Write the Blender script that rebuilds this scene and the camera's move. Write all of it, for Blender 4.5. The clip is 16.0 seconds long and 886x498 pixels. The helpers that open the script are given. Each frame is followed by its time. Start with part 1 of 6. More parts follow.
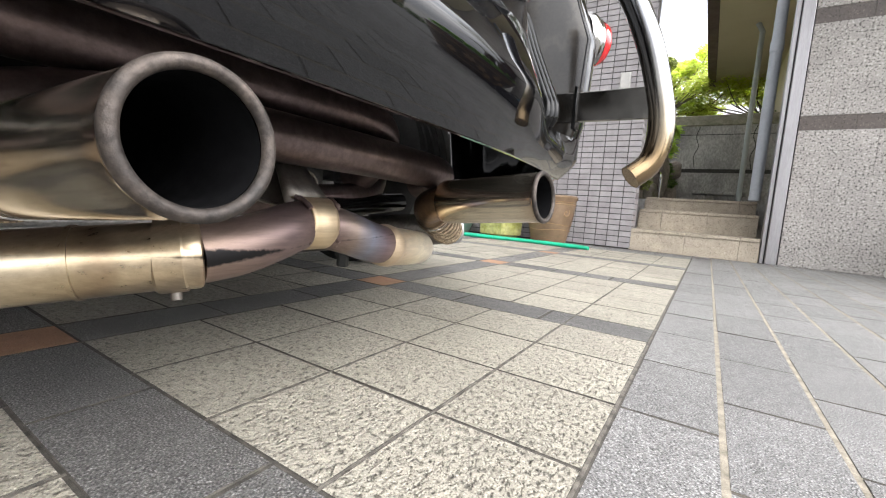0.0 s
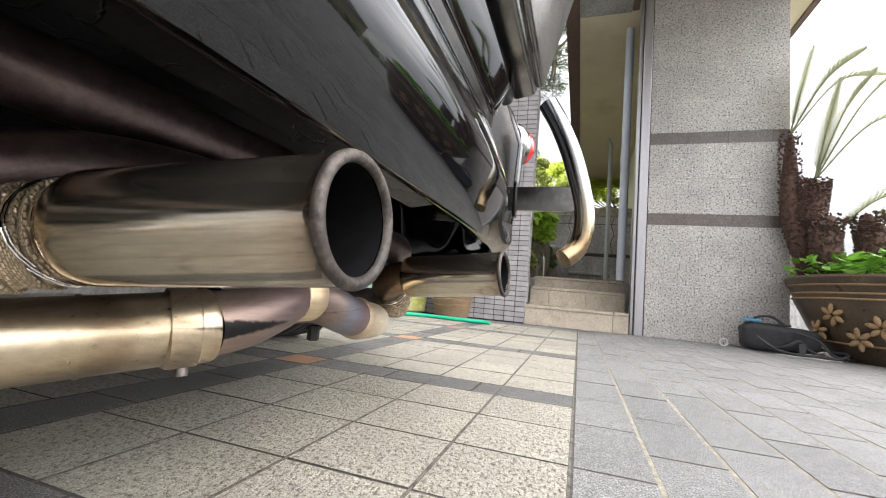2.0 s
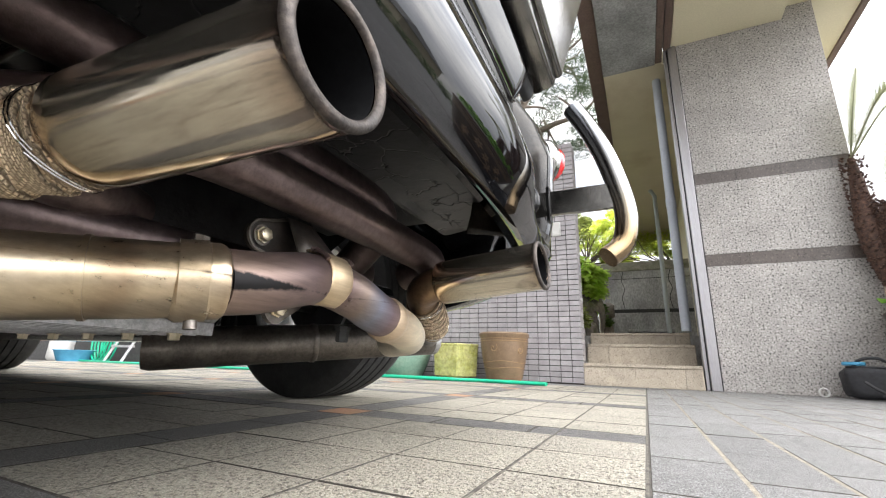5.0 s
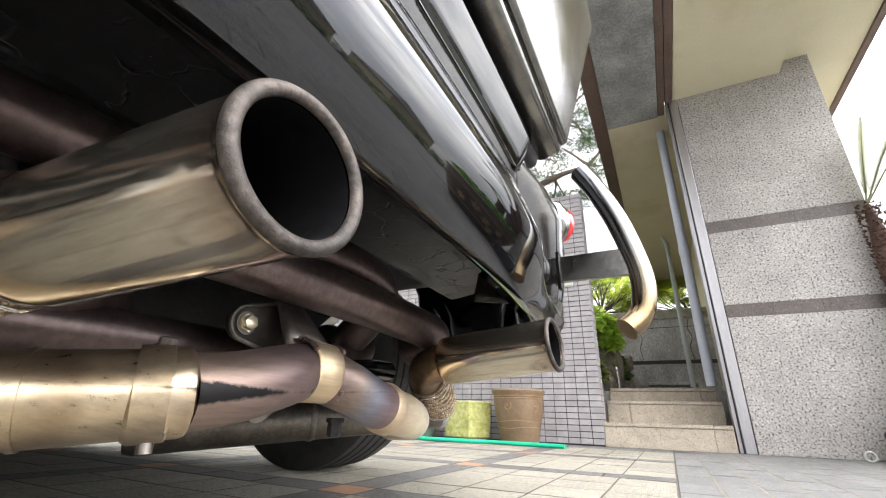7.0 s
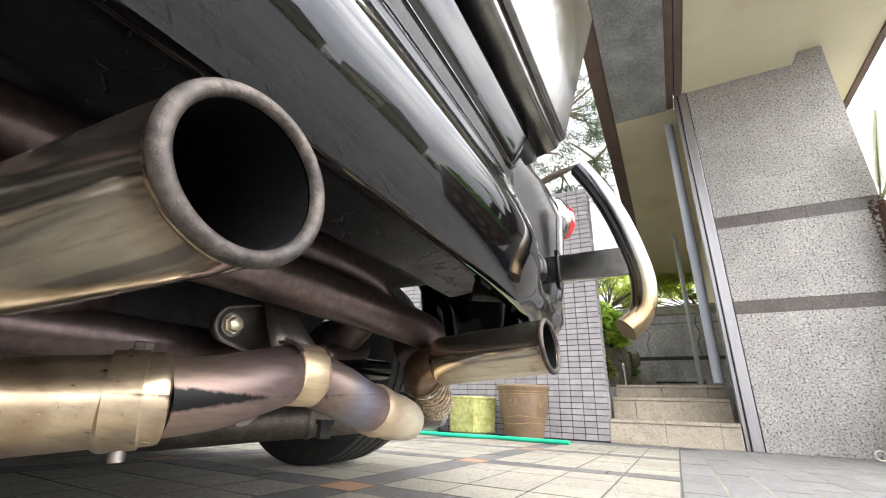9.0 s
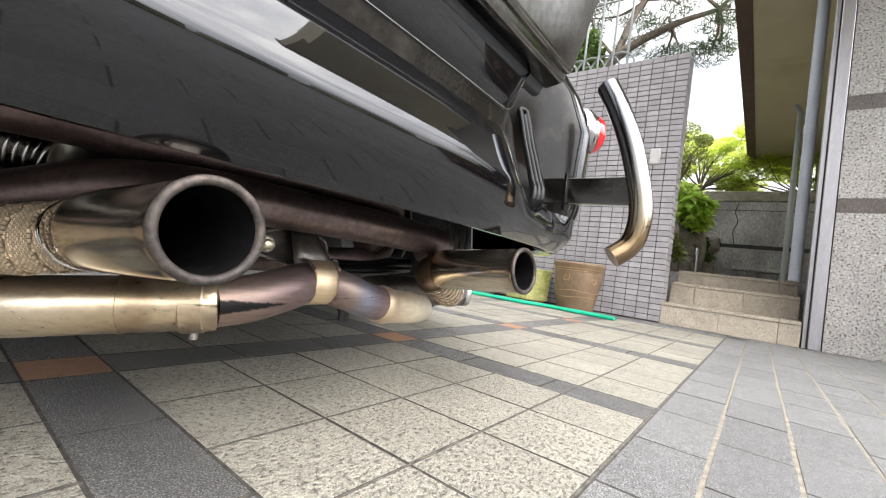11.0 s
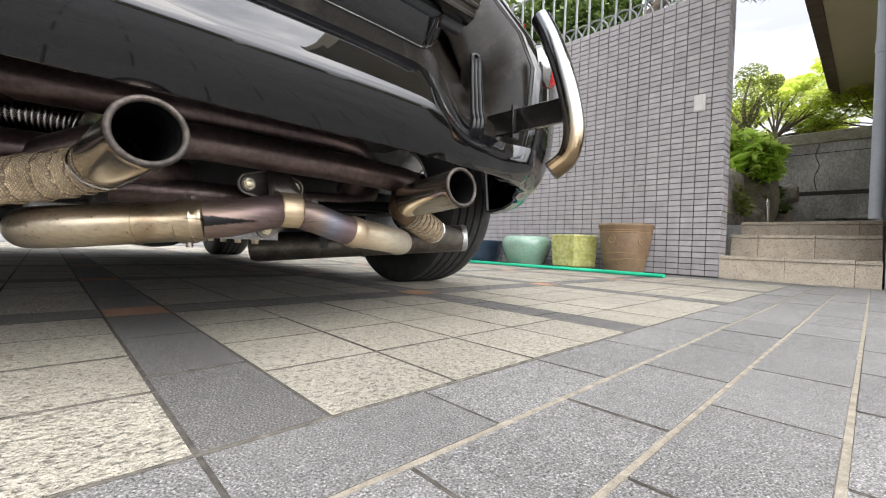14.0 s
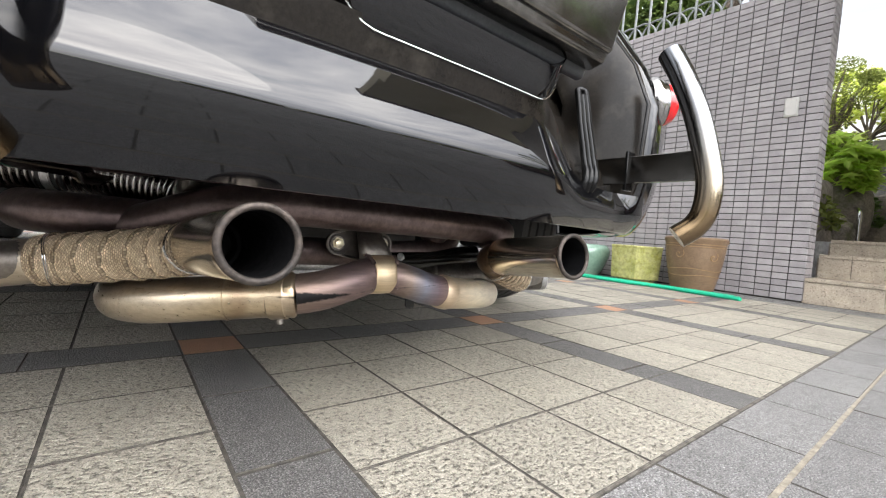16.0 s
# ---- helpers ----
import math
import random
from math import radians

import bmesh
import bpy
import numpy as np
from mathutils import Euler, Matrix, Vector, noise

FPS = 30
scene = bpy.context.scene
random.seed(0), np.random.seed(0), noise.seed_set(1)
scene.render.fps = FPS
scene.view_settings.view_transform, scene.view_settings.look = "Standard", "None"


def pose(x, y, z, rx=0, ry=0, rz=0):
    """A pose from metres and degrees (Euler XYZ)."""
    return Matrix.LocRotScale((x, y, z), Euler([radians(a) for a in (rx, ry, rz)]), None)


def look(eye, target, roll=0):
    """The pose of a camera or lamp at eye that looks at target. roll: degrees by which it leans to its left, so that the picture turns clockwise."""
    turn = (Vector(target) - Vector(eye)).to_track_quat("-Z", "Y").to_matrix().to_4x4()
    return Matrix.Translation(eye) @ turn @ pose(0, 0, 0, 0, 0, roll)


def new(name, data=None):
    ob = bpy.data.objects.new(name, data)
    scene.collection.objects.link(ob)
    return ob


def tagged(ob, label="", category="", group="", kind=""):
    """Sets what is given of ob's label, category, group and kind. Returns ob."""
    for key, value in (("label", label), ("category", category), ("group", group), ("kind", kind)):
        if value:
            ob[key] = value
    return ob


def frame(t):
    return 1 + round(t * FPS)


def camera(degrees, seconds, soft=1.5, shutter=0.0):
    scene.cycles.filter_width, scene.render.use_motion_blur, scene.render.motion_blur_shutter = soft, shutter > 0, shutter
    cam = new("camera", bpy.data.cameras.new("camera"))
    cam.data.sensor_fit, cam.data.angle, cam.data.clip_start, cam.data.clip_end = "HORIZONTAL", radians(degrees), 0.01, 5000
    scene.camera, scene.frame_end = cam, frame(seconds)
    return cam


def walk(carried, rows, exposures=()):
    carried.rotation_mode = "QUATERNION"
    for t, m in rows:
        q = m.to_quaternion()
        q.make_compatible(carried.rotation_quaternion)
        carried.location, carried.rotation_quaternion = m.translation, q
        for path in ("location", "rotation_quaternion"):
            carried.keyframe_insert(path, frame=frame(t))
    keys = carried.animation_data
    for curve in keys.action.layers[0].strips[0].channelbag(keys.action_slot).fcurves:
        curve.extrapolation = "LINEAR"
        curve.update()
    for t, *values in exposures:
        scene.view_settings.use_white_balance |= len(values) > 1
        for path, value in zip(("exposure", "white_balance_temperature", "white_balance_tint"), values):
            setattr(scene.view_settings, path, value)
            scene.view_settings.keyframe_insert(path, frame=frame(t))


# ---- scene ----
cam = camera(93.8, 16.0, soft=1.15)
PATH = [
    (0, (0.064, -0.196, 0.211), (-0.998, 1.486, 0.005), 4.2),
    (0.5, (0.061, -0.198, 0.209), (-0.923, 1.538, 0.083), 4.7),
    (1, (0.044, -0.224, 0.204), (-0.797, 1.59, 0.244), 5.2),
    (1.5, (0.013, -0.249, 0.201), (-0.691, 1.618, 0.344), 5.2),
    (2, (0.001, -0.264, 0.202), (-0.634, 1.623, 0.4), 4.9),
    (2.5, (-0.012, -0.262, 0.2), (-0.622, 1.629, 0.427), 5.0),
    (3, (-0.027, -0.277, 0.199), (-0.657, 1.605, 0.453), 4.8),
    (5.5, (0.013, -0.203, 0.11), (-0.843, 1.495, 0.729), 1.8),
    (6, (0.013, -0.194, 0.139), (-0.82, 1.484, 0.839), 1.4),
    (6.5, (0.011, -0.196, 0.151), (-0.835, 1.463, 0.881), 1.5),
    (7, (0.007, -0.199, 0.156), (-0.848, 1.447, 0.905), 1.7),
    (7.5, (0.007, -0.198, 0.155), (-0.857, 1.44, 0.91), 1.9),
    (8, (0.011, -0.194, 0.159), (-0.861, 1.442, 0.91), 1.9),
    (10.5, (0.042, -0.183, 0.183), (-1.021, 1.467, 0.568), 4.7),
    (11, (0.136, -0.214, 0.227), (-1.086, 1.369, 0.285), 7.6),
    (11.5, (0.249, -0.239, 0.282), (-1.053, 1.255, 0.01), 9.3),
    (12, (0.281, -0.229, 0.263), (-1.01, 1.238, -0.164), 9.5),
    (12.5, (0.289, -0.226, 0.251), (-1.006, 1.236, -0.184), 8.3),
    (13, (0.297, -0.223, 0.234), (-1.048, 1.22, -0.095), 6.2),
    (13.5, (0.302, -0.18, 0.164), (-1.107, 1.234, 0.04), 3.7),
    (14, (0.311, -0.177, 0.147), (-1.131, 1.209, 0.129), 2.2),
    (14.5, (0.314, -0.18, 0.147), (-1.162, 1.169, 0.151), 2.4),
    (15, (0.307, -0.166, 0.172), (-1.213, 1.135, 0.153), 3.2),
    (15.5, (0.25, -0.175, 0.228), (-1.302, 1.085, 0.17), 4.1),
    (16, (0.208, -0.195, 0.244), (-1.364, 1.04, 0.166), 4.6),
]
walk(cam, [(t, look(eye, target, roll)) for t, eye, target, roll in PATH],
     [(0, 0.12), (1, 0.16), (2, 0.10), (3, 0.10), (5.5, 0.26), (7, 0.39), (8, 0.43), (10.5, 0.38), (11.2, 0.10), (12.5, -0.12), (14.5, -0.10), (16, 0.0)])

# ---- world and light ----
SUN_EL, SUN_AZ = 40.0, 94.0
world = bpy.data.worlds.new("overcast_sky")
scene.world = world
world.use_nodes = True
wt = world.node_tree
wt.nodes.clear()
w_out = wt.nodes.new("ShaderNodeOutputWorld")
w_bg = wt.nodes.new("ShaderNodeBackground")
w_sky = wt.nodes.new("ShaderNodeTexSky")
w_sky.sky_type = "NISHITA"
w_sky.sun_disc = False
w_sky.sun_elevation = radians(SUN_EL)
w_sky.sun_rotation = radians(SUN_AZ)
w_co = wt.nodes.new("ShaderNodeTexCoord")
w_map = wt.nodes.new("ShaderNodeMapping")
w_map.inputs["Scale"].default_value = (1.0, 2.2, 7.0)
w_noise = wt.nodes.new("ShaderNodeTexNoise")
w_noise.inputs["Scale"].default_value = 1.6
w_noise.inputs["Detail"].default_value = 6.0
w_noise.inputs["Roughness"].default_value = 0.55
w_ramp = wt.nodes.new("ShaderNodeValToRGB")
w_ramp.color_ramp.elements[0].position = 0.36
w_ramp.color_ramp.elements[0].color = (9.5, 9.8, 10.7, 1)
w_ramp.color_ramp.elements[1].position = 0.66
w_ramp.color_ramp.elements[1].color = (18.8, 18.5, 18.2, 1)
w_mix = wt.nodes.new("ShaderNodeMix")
w_mix.data_type = "RGBA"
w_mix.inputs[0].default_value = 0.88
wt.links.new(w_co.outputs["Generated"], w_map.inputs["Vector"])
wt.links.new(w_map.outputs["Vector"], w_noise.inputs["Vector"])
wt.links.new(w_noise.outputs[0], w_ramp.inputs[0])
wt.links.new(w_sky.outputs[0], w_mix.inputs[6])
wt.links.new(w_ramp.outputs[0], w_mix.inputs[7])
w_sep = wt.nodes.new("ShaderNodeSeparateXYZ")
w_grad = wt.nodes.new("ShaderNodeMapRange")
w_grad.inputs["From Max"].default_value = 0.42
w_grad.inputs["To Min"].default_value = 0.55
w_grad.inputs["To Max"].default_value = 1.12
w_scale = wt.nodes.new("ShaderNodeVectorMath")
w_scale.operation = "SCALE"
wt.links.new(w_co.outputs["Generated"], w_sep.inputs[0])
wt.links.new(w_sep.outputs[2], w_grad.inputs["Value"])
wt.links.new(w_mix.outputs[2], w_scale.inputs[0])
SUN_DIR = (math.sin(radians(SUN_AZ)) * math.cos(radians(SUN_EL)), math.cos(radians(SUN_AZ)) * math.cos(radians(SUN_EL)), math.sin(radians(SUN_EL)))
w_dot = wt.nodes.new("ShaderNodeVectorMath")
w_dot.operation = "DOT_PRODUCT"
w_dot.inputs[1].default_value = SUN_DIR
w_glow = wt.nodes.new("ShaderNodeMapRange")
w_glow.interpolation_type = "SMOOTHSTEP"
w_glow.inputs["From Min"].default_value = 0.35
w_glow.inputs["From Max"].default_value = 1.0
w_glow.inputs["To Min"].default_value = 0.95
w_glow.inputs["To Max"].default_value = 5.6
w_prod = wt.nodes.new("ShaderNodeMath")
w_prod.operation = "MULTIPLY"
wt.links.new(w_co.outputs["Generated"], w_dot.inputs[0])
wt.links.new(w_dot.outputs["Value"], w_glow.inputs["Value"])
wt.links.new(w_glow.outputs[0], w_prod.inputs[0])
wt.links.new(w_grad.outputs[0], w_prod.inputs[1])
wt.links.new(w_prod.outputs[0], w_scale.inputs["Scale"])
wt.links.new(w_scale.outputs[0], w_bg.inputs["Color"])
wt.links.new(w_bg.outputs[0], w_out.inputs["Surface"])
w_bg.inputs["Strength"].default_value = 0.112

sun = new("sun", bpy.data.lights.new("sun", "SUN"))
sun.data.energy = 0.8
sun.data.angle = radians(30)
sun.data.color = (1.0, 0.94, 0.85)
sun.matrix_world = look((0.0, 0.0, 0.0), (-math.sin(radians(SUN_AZ)) * math.cos(radians(SUN_EL)), -math.cos(radians(SUN_AZ)) * math.cos(radians(SUN_EL)), -math.sin(radians(SUN_EL))))


# ---- materials ----
def nodes_of(name):
    m = bpy.data.materials.new(name)
    m.use_nodes = True
    t = m.node_tree
    return m, t, t.nodes["Principled BSDF"]


def noise_node(t, scale, detail=4.0, rough=0.6, vec=None, stretch=None):
    n = t.nodes.new("ShaderNodeTexNoise")
    n.inputs["Scale"].default_value = scale
    n.inputs["Detail"].default_value = detail
    n.inputs["Roughness"].default_value = rough
    if vec is None:
        g = t.nodes.new("ShaderNodeNewGeometry")
        vec = g.outputs["Position"]
    if stretch:
        mp = t.nodes.new("ShaderNodeMapping")
        mp.inputs["Scale"].default_value = stretch
        t.links.new(vec, mp.inputs["Vector"])
        vec = mp.outputs["Vector"]
    t.links.new(vec, n.inputs["Vector"])
    return n


def ramp_node(t, src, stops):
    r = t.nodes.new("ShaderNodeValToRGB")
    cr = r.color_ramp
    while len(cr.elements) < len(stops):
        cr.elements.new(0.5)
    for e, (p, c) in zip(cr.elements, stops):
        e.position = p
        e.color = (*c, 1) if len(c) == 3 else c
    t.links.new(src, r.inputs[0])
    return r


def mix_node(t, a, b, fac, mode="MIX"):
    m = t.nodes.new("ShaderNodeMix")
    m.data_type = "RGBA"
    m.blend_type = mode
    for sock, v in ((m.inputs[0], fac), (m.inputs[6], a), (m.inputs[7], b)):
        if isinstance(v, (int, float)):
            sock.default_value = v
        elif isinstance(v, tuple):
            sock.default_value = (*v, 1)
        else:
            t.links.new(v, sock)
    return m.outputs[2]


def grey(v):
    return (v, v, v)


def surface(name, dark, light, scale=20.0, rough=0.6, metal=0.0, fine=None, fine_amt=0.25, bump=0.0, bump_scale=120.0,
            vary=0.0, rough_var=0.1, stretch=None, coat=0.0, stain=None, stain_scale=3.0, spec=0.5):
    """A worn surface: broad variation, fine grain, relief, and a little change from piece to piece."""
    m, t, p = nodes_of(name)
    broad = noise_node(t, scale, 5.0, 0.6, stretch=stretch)
    col = ramp_node(t, broad.outputs[0], [(0.3, dark), (0.7, light)]).outputs[0]
    if fine:
        f = noise_node(t, fine, 3.0, 0.7, stretch=stretch)
        fr = ramp_node(t, f.outputs[0], [(0.35, grey(1 - fine_amt)), (0.65, grey(1 + fine_amt * 0.4))])
        col = mix_node(t, col, fr.outputs[0], 1.0, "MULTIPLY")
    if stain:
        sn = noise_node(t, stain_scale, 6.0, 0.65)
        sr = ramp_node(t, sn.outputs[0], [(0.52, grey(0.0)), (0.7, grey(1.0))])
        col = mix_node(t, col, stain, sr.outputs[0])
    if vary:
        oi = t.nodes.new("ShaderNodeObjectInfo")
        vr = ramp_node(t, oi.outputs["Random"], [(0.0, grey(1 - vary)), (1.0, grey(1 + vary))])
        col = mix_node(t, col, vr.outputs[0], 1.0, "MULTIPLY")
    t.links.new(col, p.inputs["Base Color"])
    p.inputs["Metallic"].default_value = metal
    p.inputs["Specular IOR Level"].default_value = spec
    rn = noise_node(t, scale * 1.7, 4.0, 0.6, stretch=stretch)
    rr = ramp_node(t, rn.outputs[0], [(0.3, grey(max(0.02, rough - rough_var))), (0.7, grey(min(1.0, rough + rough_var)))])
    t.links.new(rr.outputs[0], p.inputs["Roughness"])
    if coat:
        p.inputs["Coat Weight"].default_value = coat
        p.inputs["Coat Roughness"].default_value = 0.03
    if bump:
        b = t.nodes.new("ShaderNodeBump")
        b.inputs["Strength"].default_value = min(1.0, bump)
        b.inputs["Distance"].default_value = 0.002 * max(1.0, bump)
        bn = noise_node(t, bump_scale, 4.0, 0.6, stretch=stretch)
        t.links.new(bn.outputs[0], b.inputs["Height"])
        t.links.new(b.outputs[0], p.inputs["Normal"])
    return m


def speckled(name, base, dark, light, cell=260.0, rough=0.75, bump=0.5, vary=0.06, pits=0.0, patch=0.12, dark_at=0.36, light_at=0.66):
    """Stone of many small grains: granite and cast paving tiles."""
    m, t, p = nodes_of(name)
    n1 = noise_node(t, cell, 2.0, 0.5)
    r1 = ramp_node(t, n1.outputs[0], [(dark_at - 0.05, dark), (dark_at + 0.05, base), (light_at - 0.05, base), (light_at + 0.08, light)])
    n2 = noise_node(t, cell * 0.11, 5.0, 0.6)
    r2 = ramp_node(t, n2.outputs[0], [(0.3, grey(1 - patch)), (0.7, grey(1 + patch))])
    col = mix_node(t, r1.outputs[0], r2.outputs[0], 1.0, "MULTIPLY")
    n3 = noise_node(t, 3.1, 6.0, 0.65)
    r3 = ramp_node(t, n3.outputs[0], [(0.35, grey(0.86)), (0.65, grey(1.08))])
    col = mix_node(t, col, r3.outputs[0], 1.0, "MULTIPLY")
    if vary:
        oi = t.nodes.new("ShaderNodeObjectInfo")
        vr = ramp_node(t, oi.outputs["Random"], [(0.0, grey(1 - vary)), (1.0, grey(1 + vary))])
        col = mix_node(t, col, vr.outputs[0], 1.0, "MULTIPLY")
    height = noise_node(t, cell * 0.55, 3.0, 0.6).outputs[0]
    if pits:
        pn = noise_node(t, cell * 0.36, 3.0, 0.6, stretch=(1.0, 0.7, 1.0))
        pr = ramp_node(t, pn.outputs[0], [(0.32, grey(0.0)), (0.54, grey(1.0))])
        height = mix_node(t, height, pr.outputs[0], 0.6)
        pc = ramp_node(t, pn.outputs[0], [(0.33, grey(1 - pits)), (0.47, grey(1.0))])
        col = mix_node(t, col, pc.outputs[0], 1.0, "MULTIPLY")
    t.links.new(col, p.inputs["Base Color"])
    p.inputs["Roughness"].default_value = rough
    b = t.nodes.new("ShaderNodeBump")
    b.inputs["Strength"].default_value = bump
    b.inputs["Distance"].default_value = 0.0045
    t.links.new(height, b.inputs["Height"])
    t.links.new(b.outputs[0], p.inputs["Normal"])
    return m


M = {}
M["light_tile"] = speckled("cream_paving_tile", (0.335, 0.308, 0.252), (0.12, 0.108, 0.086), (0.55, 0.512, 0.43), 520, 0.72, 1.0, 0.08, pits=0.64, dark_at=0.38, light_at=0.64, patch=0.16)
M["grey_tile"] = speckled("grey_paving_tile", (0.172, 0.167, 0.162), (0.052, 0.050, 0.048), (0.42, 0.41, 0.40), 600, 0.6, 1.0, 0.12, dark_at=0.41, light_at=0.61, patch=0.18)
M["dark_tile"] = speckled("charcoal_paving_tile", (0.118, 0.113, 0.107), (0.04, 0.039, 0.037), (0.31, 0.30, 0.29), 560, 0.6, 1.0, 0.12, dark_at=0.42, light_at=0.60)
M["orange_tile"] = speckled("terracotta_paving_tile", (0.36, 0.20, 0.12), (0.22, 0.12, 0.07), (0.46, 0.30, 0.2), 500, 0.7, 0.5, 0.08)
M["joint_dark"] = surface("dark_joint", (0.030, 0.027, 0.023), (0.105, 0.094, 0.078), 60, 0.95, fine=900, bump=0.6, bump_scale=700)
M["joint_fine"] = surface("gritty_joint", (0.035, 0.031, 0.026), (0.20, 0.18, 0.15), 60, 0.95, fine=700, bump=0.8, bump_scale=500)
M["joint_sand"] = surface("sandy_mortar", (0.152, 0.133, 0.101), (0.334, 0.296, 0.234), 50, 0.95, fine=700, bump=0.8, bump_scale=500)
M["asphalt"] = surface("pale_asphalt", (0.14, 0.14, 0.135), (0.21, 0.21, 0.20), 3, 0.9, fine=200, bump=0.6, bump_scale=150)
M["granite"] = speckled("grey_granite", (0.33, 0.308, 0.288), (0.085, 0.078, 0.072), (0.52, 0.495, 0.468), 95, 0.55, 0.25, 0.04, dark_at=0.40, light_at=0.62, patch=0.06)
M["granite_dark"] = speckled("brown_granite_band", (0.10, 0.082, 0.072), (0.045, 0.036, 0.032), (0.19, 0.155, 0.135), 110, 0.3, 0.1, 0.08)
M["granite_step"] = speckled("beige_granite_step", (0.38, 0.325, 0.255), (0.13, 0.105, 0.08), (0.54, 0.475, 0.385), 170, 0.7, 0.35, 0.06)
M["wall_tile"] = surface("grey_wall_tile", (0.28, 0.262, 0.266), (0.375, 0.352, 0.356), 14, 0.55, fine=260, fine_amt=0.12, bump=0.25, bump_scale=200, vary=0.10)
M["wall_tile_rest"] = surface("grey_wall_tile_plain", (0.27, 0.252, 0.256), (0.385, 0.362, 0.366), 14, 0.55, fine=260, fine_amt=0.12, bump=0.25, bump_scale=200)
M["grout"] = surface("dark_grout", (0.035, 0.034, 0.033), (0.06, 0.058, 0.055), 30, 0.95, fine=400)
M["concrete"] = surface("weathered_concrete", (0.27, 0.265, 0.255), (0.56, 0.55, 0.53), 3.5, 0.9, fine=45, fine_amt=0.35, bump=0.8, bump_scale=60, stain=(0.22, 0.215, 0.20), stain_scale=1.9, stretch=(1, 1, 0.5))
M["concrete_beam"] = surface("stained_grey_soffit", (0.16, 0.16, 0.155), (0.34, 0.34, 0.33), 4.0, 0.85, fine=60, fine_amt=0.3, bump=0.4, bump_scale=70)
M["cap_moss"] = surface("mossy_coping", (0.24, 0.23, 0.17), (0.42, 0.40, 0.33), 8, 0.95, fine=80, stain=(0.10, 0.12, 0.05), stain_scale=5, bump=0.8, bump_scale=90)
M["soffit"] = surface("cream_soffit", (0.60, 0.54, 0.38), (0.66, 0.60, 0.44), 2.0, 0.8, fine=90, fine_amt=0.08, stain=(0.52, 0.45, 0.30), stain_scale=1.3)
M["fascia"] = surface("brown_fascia", (0.10, 0.065, 0.05), (0.15, 0.10, 0.08), 6, 0.5, fine=80)
M["steel"] = surface("brushed_aluminium", (0.36, 0.35, 0.36), (0.46, 0.45, 0.46), 8, 0.38, 0.9, fine=200, fine_amt=0.1, stretch=(1, 1, 0.1))
M["pvc"] = surface("blue_grey_downpipe", (0.42, 0.45, 0.50), (0.50, 0.53, 0.58), 5, 0.45, fine=60, fine_amt=0.06)
M["black_paint"] = surface("gloss_black_paint", (0.0022, 0.0022, 0.0028), (0.0038, 0.0038, 0.0044), 5, 0.03, 0.0, rough_var=0.012, spec=0.5, coat=0.2)
M["recess"] = surface("brown_black_paint", (0.010, 0.0085, 0.007), (0.016, 0.0135, 0.011), 20, 0.20, fine=300, fine_amt=0.3, rough_var=0.05, spec=0.22, stain=(0.03, 0.026, 0.021), stain_scale=26)
M["underseal"] = surface("black_underseal", (0.010, 0.010, 0.011), (0.030, 0.030, 0.032), 25, 0.5, fine=120, bump=0.8, bump_scale=70, rough_var=0.2)
M["chrome"] = surface("chrome", (0.58, 0.58, 0.58), (0.66, 0.66, 0.65), 12, 0.06, 1.0, rough_var=0.03)
M["satin_chrome"] = surface("black_chrome", (0.30, 0.29, 0.28), (0.42, 0.41, 0.40), 12, 0.18, 1.0, rough_var=0.05)
M["dark_chrome"] = surface("dull_dark_chrome", (0.17, 0.165, 0.155), (0.27, 0.26, 0.245), 14, 0.20, 1.0, fine=120, fine_amt=0.2, rough_var=0.06)
M["seal"] = surface("dark_grey_rubber", (0.030, 0.035, 0.038), (0.05, 0.05, 0.054), 30, 0.5, fine=300)
M["rubber"] = surface("tyre_rubber", (0.012, 0.012, 0.012), (0.022, 0.022, 0.022), 20, 0.7, fine=160, bump=0.3, bump_scale=200)
M["hook_black"] = surface("worn_black_enamel", (0.003, 0.003, 0.003), (0.007, 0.007, 0.007), 30, 0.12, fine=200, spec=0.2, rough_var=0.05)
M["black_plastic"] = surface("black_plastic", (0.015, 0.015, 0.016), (0.028, 0.028, 0.03), 30, 0.45, fine=200, bump=0.2)
M["red_lens"] = surface("red_lens", (0.45, 0.005, 0.008), (0.6, 0.01, 0.012), 20, 0.12, coat=0.6)
M["alloy"] = surface("cast_aluminium", (0.42, 0.42, 0.42), (0.62, 0.62, 0.62), 30, 0.42, 0.85, fine=220, bump=0.5, bump_scale=250)
M["header"] = surface("heat_browned_steel_pipe", (0.085, 0.062, 0.060), (0.20, 0.15, 0.142), 9, 0.42, 0.85, fine=130, fine_amt=0.25, bump=0.15, bump_scale=150, rough_var=0.1)
M["flange_dark"] = surface("sooty_flange_steel", (0.022, 0.019, 0.017), (0.060, 0.050, 0.043), 40, 0.55, 0.6, fine=200, bump=0.4, bump_scale=160)
M["elbow"] = surface("heat_browned_elbow", (0.15, 0.095, 0.060), (0.30, 0.20, 0.125), 30, 0.36, 0.9, fine=160, fine_amt=0.25, bump=0.15, bump_scale=150)
M["weld_zinc"] = surface("zinc_bolt", (0.62, 0.54, 0.38), (0.75, 0.68, 0.52), 90, 0.35, 0.9)
M["bracket_steel"] = surface("bare_steel_bracket", (0.11, 0.097, 0.085), (0.23, 0.205, 0.18), 25, 0.42, 0.85, fine=180, bump=0.2)


